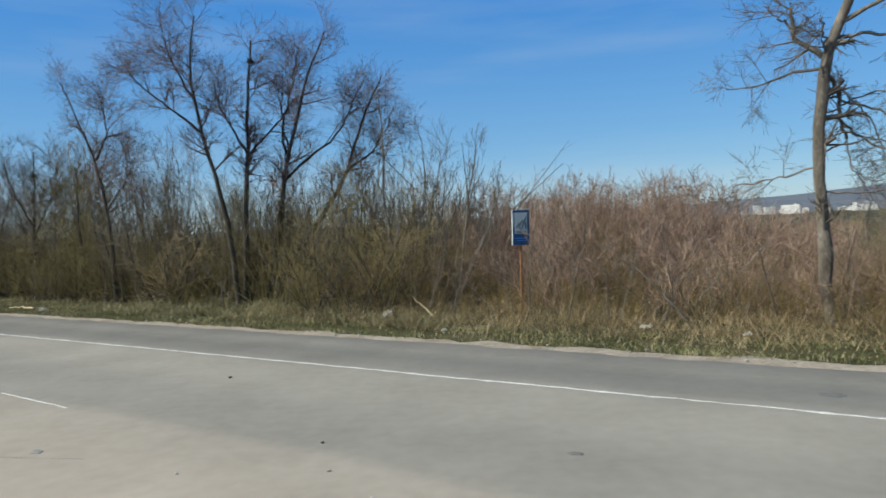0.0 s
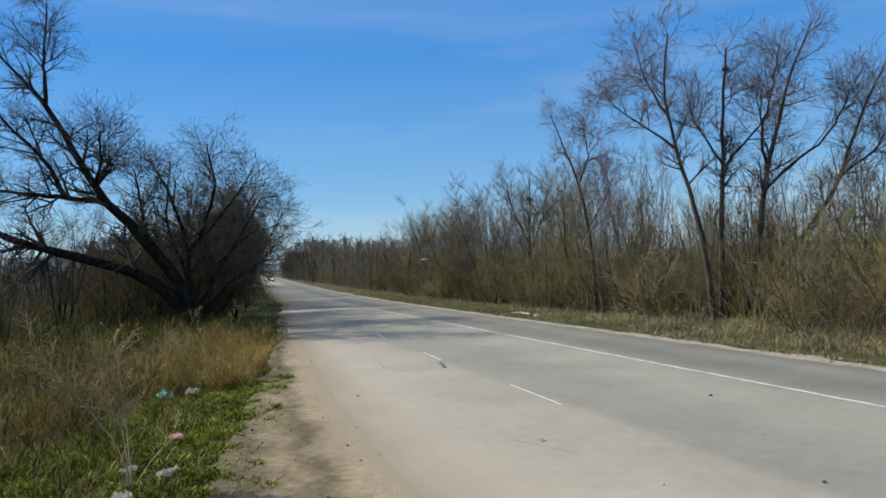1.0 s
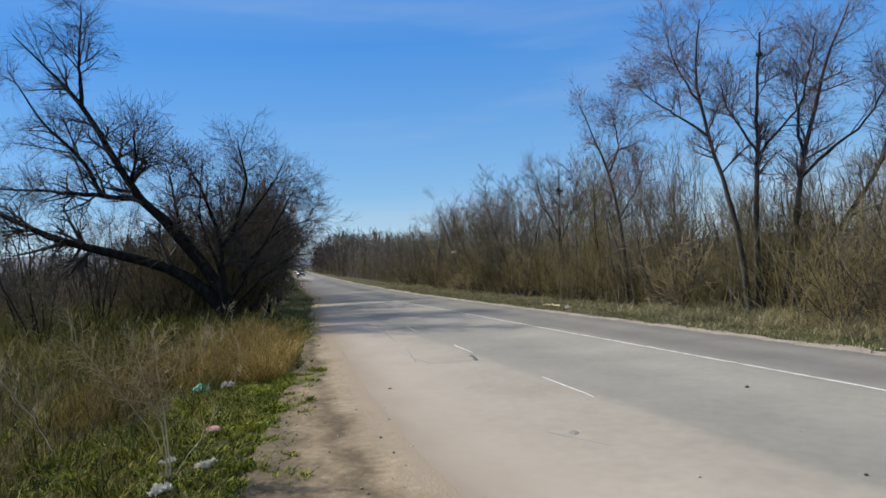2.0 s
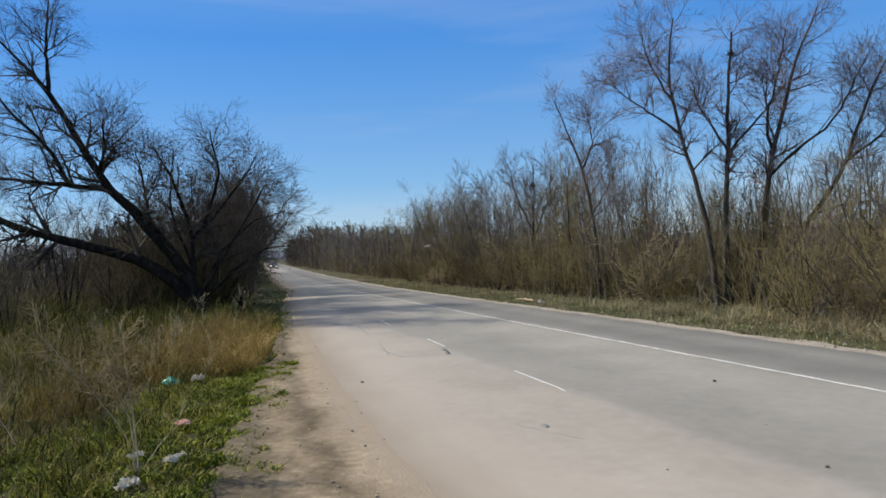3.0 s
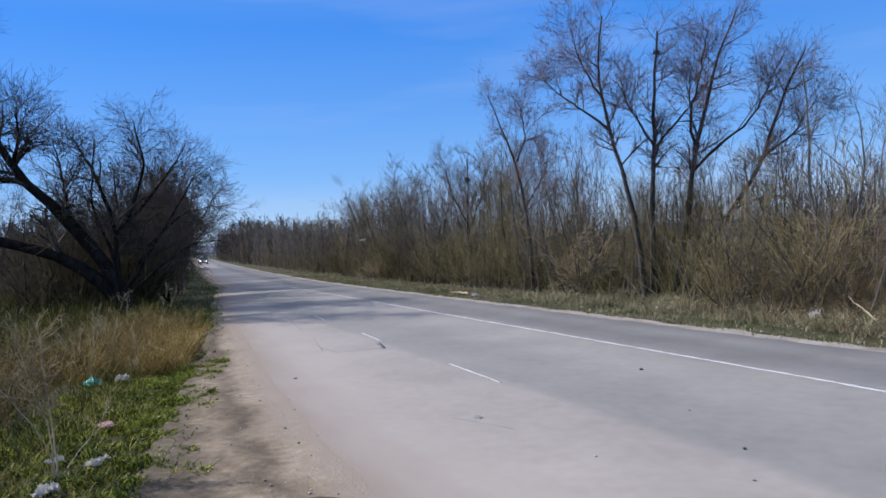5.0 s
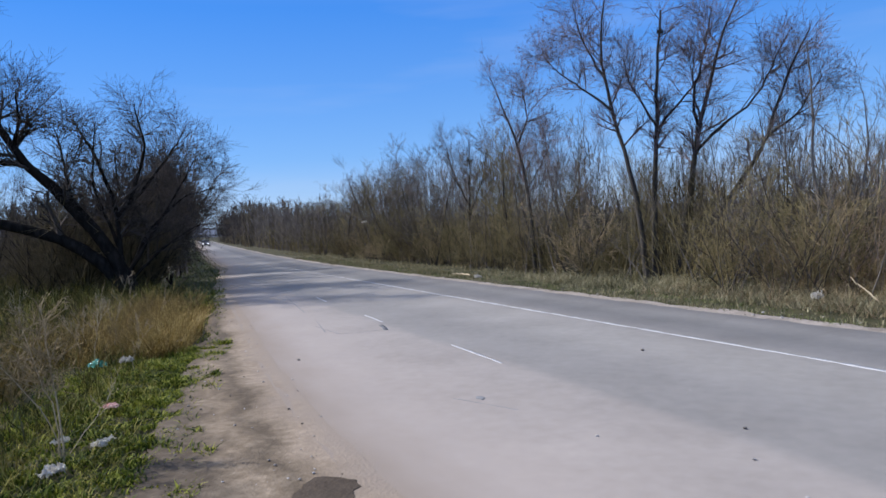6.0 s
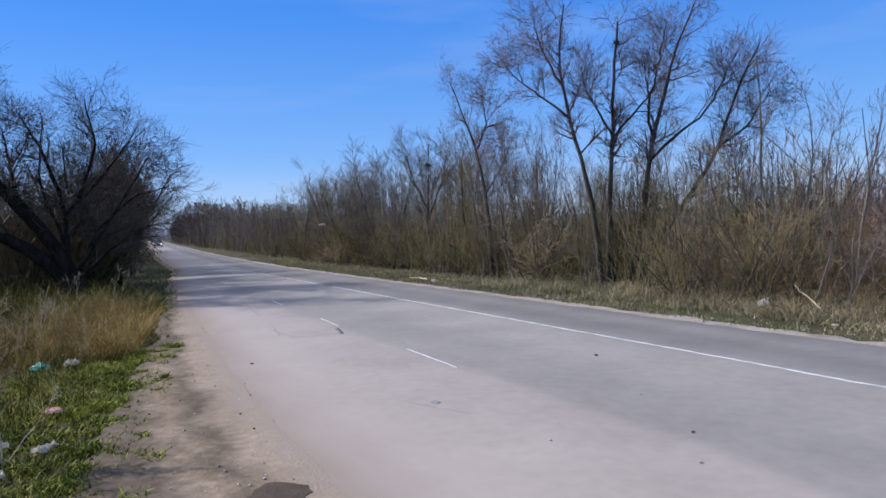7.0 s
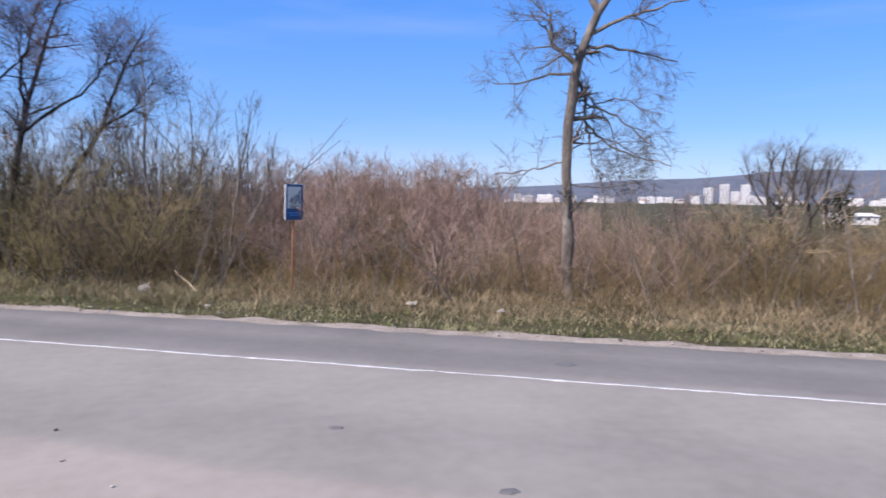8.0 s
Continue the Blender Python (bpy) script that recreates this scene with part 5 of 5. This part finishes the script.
# ---- nests ----
def nest(m, size, seed):
    r = np.random.default_rng(seed)
    n = 110
    a, h = r.random(n) * 6.28, r.normal(size=n) * 0.16
    rad = size * (0.65 + 0.35 * r.random(n))
    c = np.c_[rad * np.cos(a), rad * np.sin(a), h * size * 2]
    way = unit(np.c_[-np.sin(a), np.cos(a), r.normal(size=n) * 0.3] + r.normal(size=(n, 3)) * 0.4)
    ln = size * (0.4 + 0.7 * r.random(n))[:, None]
    P = np.stack([c - way * ln, c * 0.95, c + way * ln], 1)
    ob = put("bird_nest", tube_mesh("bird_nest", [(P, np.full((n, 3), 0.007), 3)], DARKTWIG), label="round bird nest of dark twigs in a bare tree", category="nest")
    ob.matrix_basis = m


nest(stand(25.2, 16.1) @ pose(0.55, 0.1, 8.45), 0.1, 1)
nest(stand(37, 30.4) @ pose(0, 0, 5.55), 0.12, 2)


# ---- litter ----
def torn_film(sx, sy, sz, seed):
    """Plastic film, torn and scrunched: several small rumpled flaps that overlap, creased to sharp ridges."""
    r = random.Random(seed)
    bm = bmesh.new()
    n = 11
    for k in range(6):
        cx, cy, w, a = r.uniform(-0.75, 0.75) * sx, r.uniform(-0.7, 0.7) * sy, r.uniform(0.45, 0.75) * (sx * sy) ** 0.5, r.random() * 6.28
        grid = {}
        for i in range(n):
            for j in range(n):
                u, v = 2 * i / (n - 1) - 1, 2 * j / (n - 1) - 1
                p = Vector((u * 1.7 + seed * 3.1, v * 1.7 + k * 5.3, 0.0))
                rim = 1 + 0.5 * noise.noise(p * 1.6)
                x, y = w * rim * (u + 0.25 * noise.noise(p * 2.1 + Vector((9, 0, 0)))), w * rim * (v * 0.7 + 0.25 * noise.noise(p * 2.1 + Vector((0, 9, 0))))
                z = sz * (1.5 * abs(noise.noise(p * 1.3)) + 1.0 * abs(noise.noise(p * 3.1)) - 0.5 * max(abs(u), abs(v)) + 0.25 + 0.08 * k)
                grid[i, j] = bm.verts.new((cx + x * math.cos(a) - y * math.sin(a), cy + x * math.sin(a) + y * math.cos(a), z))
        for i in range(n - 1):
            for j in range(n - 1):
                u, v = 2 * (i + 0.5) / (n - 1) - 1, 2 * (j + 0.5) / (n - 1) - 1
                if math.hypot(u, v) < 0.95 + 0.5 * noise.noise(Vector((u * 2 + k, v * 2, seed))):
                    bm.faces.new((grid[i, j], grid[i + 1, j], grid[i + 1, j + 1], grid[i, j + 1]))
    bmesh.ops.delete(bm, geom=[v for v in bm.verts if not v.link_faces], context="VERTS")
    return bm


def crumple(name, s, d, sx, sy, sz, mat, label, category, seed, turn=0.0, zb=0.0):
    """A crumpled bag or wrapper: a squashed, creased skin."""
    bm = bmesh.new()
    bmesh.ops.create_icosphere(bm, subdivisions=4, radius=1.0)
    for v in bm.verts:
        p = v.co.copy()
        k = 1 + 0.55 * noise.noise(p * 1.9 + Vector((seed, 0, 0))) + 0.4 * abs(noise.noise(p * 4.2 + Vector((0, seed, 0)))) - 0.5 * abs(noise.noise(p * 7.0 + Vector((0, 0, seed))))
        v.co = Vector((p.x * sx * k, p.y * sy * k, max(p.z * sz * k, -0.25 * sz)))
    if mat in (PLASTIC, GREENPACK):
        # torn and folded: a rumpled double skin instead of a full bag
        for v in bm.verts:
            f = 0.5 + 0.5 * noise.noise(Vector((v.co.x / sx * 2.3, v.co.y / sy * 2.3, seed)))
            v.co.z *= 0.25 + 1.1 * f
            v.co.x *= 1 + 0.35 * noise.noise(Vector((v.co.y / sy * 3, seed, 1)))
            v.co.y *= 1 + 0.5 * noise.noise(Vector((v.co.x / sx * 3, seed, 2)))
    if mat == PLASTIC:
        bm.free()
        bm = torn_film(sx, sy, sz, seed)
    ob = part(name, bm, mat)
    x, y = at(s, d)
    ob.matrix_basis = pose(x, y, zb + float(fall(d)) + 0.2 * sz - 0.01, 0, 0, turn)
    return tagged(ob, label, category)


crumple("plastic_bag", 9.4, -0.32, 0.2, 0.05, 0.05, PLASTIC, "crumpled white plastic bag in the grass", "litter", 1, 120, -0.005)
crumple("plastic_bag", 9.72, -0.82, 0.1, 0.06, 0.05, PLASTIC, "crumpled clear plastic bag in the grass", "litter", 2, 60, -0.005)
crumple("plastic_bag", 8.55, -0.8, 0.18, 0.09, 0.06, PLASTIC, "torn white plastic sheet in the grass", "litter", 3, 100, -0.01)
crumple("wrapper", 11.1, -0.28, 0.1, 0.06, 0.04, REDPACK, "red and white crumpled packet in the grass", "litter", 4, 30, 0.06)
crumple("plastic_bag", 14.9, -0.6, 0.17, 0.11, 0.1, GREENPACK, "green plastic bag below the dry reeds", "litter", 5, 10, 0.06)
crumple("plastic_bag", 14.8, -0.1, 0.14, 0.1, 0.08, PLASTIC, "scrap of white plastic beside a green bag", "litter", 6, 40, 0.05)
crumple("plastic_bag", 11.2, 14.66, 0.13, 0.09, 0.12, PLASTIC, "white crumpled bag on the verge", "litter", 7, 0, 0.05)
crumple("plastic_bag", 25.3, 13.1, 0.16, 0.12, 0.1, PLASTIC, "small white bag by the gravel edge", "litter", 8)
crumple("wrapper", 2.3, 14.3, 0.09, 0.06, 0.05, PLASTIC, "pale scrap of paper in the verge grass", "litter", 9, 0, 0.05)
crumple("wrapper", -5.6, 14.2, 0.12, 0.08, 0.05, PLASTIC, "pale scrap of paper in the verge grass", "litter", 10, 0, 0.05)
crumple("wrapper", 4.3, 14.5, 0.12, 0.08, 0.07, PLASTIC, "pale scrap of paper in the verge grass", "litter", 11, 0, 0.06)
crumple("wrapper", 8.6, 13.4, 0.08, 0.05, 0.04, PLASTIC, "pale scrap of paper by the gravel edge", "litter", 12)
crumple("wrapper", 17.0, 1.0, 0.08, 0.06, 0.04, PLASTIC, "small pale wrapper on the shoulder edge", "litter", 13, 0, 0.03)


def stick(name, pts, r0, mat, label, category, seed, twigs=0):
    r = np.random.default_rng(seed)
    P = resample(pts, 9, r, 0.015)[None]
    R = np.linspace(r0, r0 * 0.35, 9)[None]
    sets = [(P, R, 6)]
    ob = put(name, tube_mesh(name, sets, mat), label=label, category=category)
    if twigs:
        L1 = sprout(r, P, R, twigs, (0.15, 0.6), (25, 60), 0.25, points=4, lo=0.25)
        L2 = sprout(r, *L1, 5, (0.06, 0.22), (25, 60), 0.15, points=3, lo=0.2)
        put("crown", tube_mesh("crown", [(*L1, 4), (*L2, 3)], mat), ob)
    return ob


def at3(s, d, z):
    return (*at(s, d), z)


def dead_bush(s, d, seed):
    """A leafless weed bush: a few pale stems from one foot, forking into a wide mesh of fine side twigs."""
    r = np.random.default_rng(seed)
    ob = base("dead_bush", pose(0, 0, 0), "leafless pale weed bush with fine branching twigs", "bush")
    lines = []
    for ds, dd, top in ((0.1, -0.12, 1.72), (0.05, -0.3, 1.5), (-0.1, -0.95, 1.75)):
        lines.append(resample([at3(s, d, -0.05), at3(s + 0.15 * ds, d + 0.1 * dd, 0.3 * top), at3(s + 0.5 * ds, d + 0.5 * dd, 0.62 * top), at3(s + ds, d + dd, top)], 10, r, 0.012))
    P = np.array(lines)
    R = np.linspace(0.0105, 0.0042, 10)[None] * np.array([1.1, 0.9, 0.7])[:, None]
    for line, rad in zip(P, R):
        put("stem", tube_mesh("stem", [(line[None], rad[None], 5)], STRAWSTEM), ob)
    L1 = sprout(r, P, R, 30, (0.15, 0.55), (25, 75), 0.08, points=4, lo=0.42, least=0.0042)
    L2 = sprout(r, *L1, 5, (0.06, 0.22), (25, 75), 0.06, points=3, lo=0.2, least=0.0032)
    put("crown", tube_mesh("crown", [(*L1, 4), (*L2, 3)], BUSHTWIG), ob)


dead_bush(8.95, -0.72, 1)
stick("dry_weed", [at3(9.3, -0.7, -0.05), at3(9.7, -0.45, 0.2), at3(10.4, -0.2, 0.45)], 0.006, STRAWSTEM, "dry weed stalk leaning over the grass", "weed", 2, 5)
stick("dry_weed", [at3(10.6, -2.2, -0.05), at3(10.9, -2.6, 0.6), at3(11.1, -3.1, 1.2)], 0.01, STRAWSTEM, "dry branching weed stalk in the reeds", "weed", 3, 18)
for k in range(18):
    s0, d0 = 10.5 + 12 * q.random(), 0
    d0 = float(near_grass(s0)) - 1.2 - 4.5 * q.random()
    h = 0.7 + 0.9 * q.random()
    a, b2 = q.normal() * 0.3, q.normal() * 0.3
    stick("dry_weed", [at3(s0, d0, -0.05), at3(s0 + a * 0.4, d0 + b2 * 0.4, h * 0.55), at3(s0 + a, d0 + b2, h)], 0.006, STRAWSTEM, "thin dry weed stalk among the reeds", "weed", 40 + k, 6)
# pale bare stems that lean among the scrub
for k in range(95):
    s0, d0 = -9 + 40 * q.random(), 15.2 + 2.6 * q.random()
    h = 1.2 + 2.3 * q.random()
    a, b2 = q.normal() * 1.0, q.normal() * 0.6
    stick("dead_sapling", [at3(s0, d0, -0.1), at3(s0 + a * 0.5, d0 + b2 * 0.5, h * 0.55), at3(s0 + a, d0 + b2, h)], 0.01 + 0.014 * q.random(), PALEBARK, "pale leaning dead sapling in the scrub", "sapling", 80 + k, 8)
stick("fallen_branch", [at3(26.4, 13.25, 0.04), at3(27.2, 13.35, 0.07), at3(28.3, 13.3, 0.03)], 0.05, STRAWSTEM, "pale fallen branch on the gravel edge", "branch", 4)
stick("fallen_branch", [at3(9.9, 14.9, 0.1), at3(10.4, 15.1, 0.35), at3(10.8, 15.3, 0.55)], 0.022, STRAWSTEM, "pale broken stick in the verge grass", "branch", 5)


stick("dead_sapling", [at3(47.2, 15.6, -0.1), at3(47.0, 15.5, 1.61), at3(47.5, 15.4, 3.19)], 0.03, PALEBARK, "pale leaning dead sapling in the scrub", "sapling", 77, 8)
crumple("plastic_bag", 47.2, 15.42, 0.34, 0.1, 0.12, PLASTIC, "torn white plastic caught on a bare sapling", "litter", 14, 30, 2.64)


# ---- small stones ----
def pebble(seed, size, mat, name, label):
    bm = bmesh.new()
    bmesh.ops.create_icosphere(bm, subdivisions=1, radius=size)
    for v in bm.verts:
        v.co *= 1 + 0.5 * noise.noise(v.co / size + Vector((seed * 3.1, 0, 0)))
        v.co.z *= 0.55
    ob = part(name, bm, mat)
    return tagged(ob, label, "stone", "stones by the road")


PEBBLES = [pebble(k, 0.03, STONE, "pebble", "small pale stone chip on the asphalt") for k in range(3)] + [pebble(9 + k, 0.03, CLOD, "clod", "small dark clod on the dirt") for k in range(2)]
spots = [(4.82, 5.25, 0, 0.66), (6.21, 4.51, 1, 0.60), (12.9, 2.81, 2, 1.0), (3.2, 4.7, 0, 0.48), (3.6, 4.4, 1, 0.48),
         (4.0, 4.9, 2, 0.54), (1.2, 4.9, 0, 0.54), (2.1, 4.6, 1, 0.54), (5.5, 5.9, 3, 0.8), (7.0, 6.6, 2, 0.42), (9.4, 7.9, 4, 1.2), (6.9, 1.6, 1, 0.60), (6.9, 1.35, 0, 0.42)]
for s0, d0, kd, sz in spots:
    x, y = at(s0, d0)
    copy_thing(PEBBLES[kd], pose(x, y, float(road_height(s0, d0)) + 0.006 + 0.008 * sz, 0, 0, q.random() * 360)).scale = (sz,) * 3
for k in range(170):
    s0 = 4.5 + 18 * q.random() ** 1.5
    lo, hi = float(near_grass(s0)), float(near_edge(s0))
    d0 = lo + (hi - lo + 0.2) * q.random()
    x, y = at(s0, d0)
    sz = 0.2 + 0.5 * q.random() ** 2
    copy_thing(PEBBLES[q.integers(5)], pose(x, y, 0.004 + 0.006 * sz, 0, 0, q.random() * 360)).scale = (sz,) * 3
for k in range(80):
    s0, d0 = -12 + 40 * q.random(), FAR_EDGE + 0.1 + 0.8 * q.random()
    x, y = at(s0, d0)
    sz = 0.4 + 1.2 * q.random() ** 2
    copy_thing(PEBBLES[q.integers(5)], pose(x, y, 0.006 * sz - 0.004, 0, 0, q.random() * 360)).scale = (sz,) * 3
for ob in PEBBLES:
    bpy.data.objects.remove(ob)


# ---- two cars far down the road ----
def car(s, d, heading, paint, label, lit):
    x, y = at(s, d)
    ob = base("car", pose(x, y, 0.02, 0, 0, heading), label, "car")
    bm = bmesh.new()
    rows = [(-2.1, 0.45, 0.75, 0.82), (-1.95, 0.35, 0.95, 0.86), (-0.9, 0.3, 1.0, 0.88), (0.9, 0.3, 0.98, 0.88), (1.9, 0.35, 0.8, 0.85), (2.1, 0.45, 0.65, 0.8)]
    prev = None
    for yy, z0, z1, hw in rows:
        ring = [bm.verts.new((sx * hw * k, yy, z)) for sx, z, k in ((-1, z0, 0.95), (1, z0, 0.95), (1, (z0 + z1) / 2, 1), (1, z1, 0.9), (-1, z1, 0.9), (-1, (z0 + z1) / 2, 1))]
        if prev:
            for i in range(6):
                bm.faces.new((prev[i], prev[(i + 1) % 6], ring[(i + 1) % 6], ring[i]))
        else:
            bm.faces.new(ring[::-1])
        prev = ring
    bm.faces.new(prev)
    bmesh.ops.recalc_face_normals(bm, faces=bm.faces)
    part("body", bm, paint, ob)
    bm = bmesh.new()
    lo = [bm.verts.new(c) for c in ((-0.8, -1.6, 0.96), (0.8, -1.6, 0.96), (0.8, 1.0, 0.96), (-0.8, 1.0, 0.96))]
    hi = [bm.verts.new(c) for c in ((-0.62, -1.0, 1.44), (0.62, -1.0, 1.44), (0.62, 0.25, 1.44), (-0.62, 0.25, 1.44))]
    for i in range(4):
        bm.faces.new((lo[i], lo[(i + 1) % 4], hi[(i + 1) % 4], hi[i]))
    bm.faces.new(hi)
    part("window", bm, WINDOW, ob)
    part("roof", box(bmesh.new(), 0, -0.37, 1.455, 1.26, 1.28, 0.05, 0.02), paint, ob)
    for sx in (-1, 1):
        part("headlight", box(bmesh.new(), sx * 0.6, 2.03, 0.68, 0.32, 0.12, 0.15, 0.03), HEADLAMP if lit else PALE, ob)
        part("tail_light", box(bmesh.new(), sx * 0.66, -2.05, 0.8, 0.24, 0.1, 0.16, 0.02), REDLENS, ob)
        for yy in (-1.3, 1.3):
            bm = bmesh.new()
            bmesh.ops.create_cone(bm, cap_ends=True, segments=20, radius1=0.31, radius2=0.31, depth=0.2, matrix=pose(sx * 0.76, yy, 0.31, 0, 90, 0))
            wheel = part("wheel", bm, RUBBER, ob)
            bm = bmesh.new()
            bmesh.ops.create_cone(bm, cap_ends=True, segments=16, radius1=0.19, radius2=0.19, depth=0.03, matrix=pose(sx * 0.87, yy, 0.31, 0, 90, 0))
            part("rim", bm, CHROME, wheel)


ROADWAY = math.degrees(math.atan2(-ALONG[0], ALONG[1]))
car(165, 7.6, ROADWAY + 180 - 6, CARDARK, "dark oncoming car with its headlights lit", True)
car(205, 7.6, ROADWAY + 180 - 6, CARSILVER, "silver car far down the road", True)
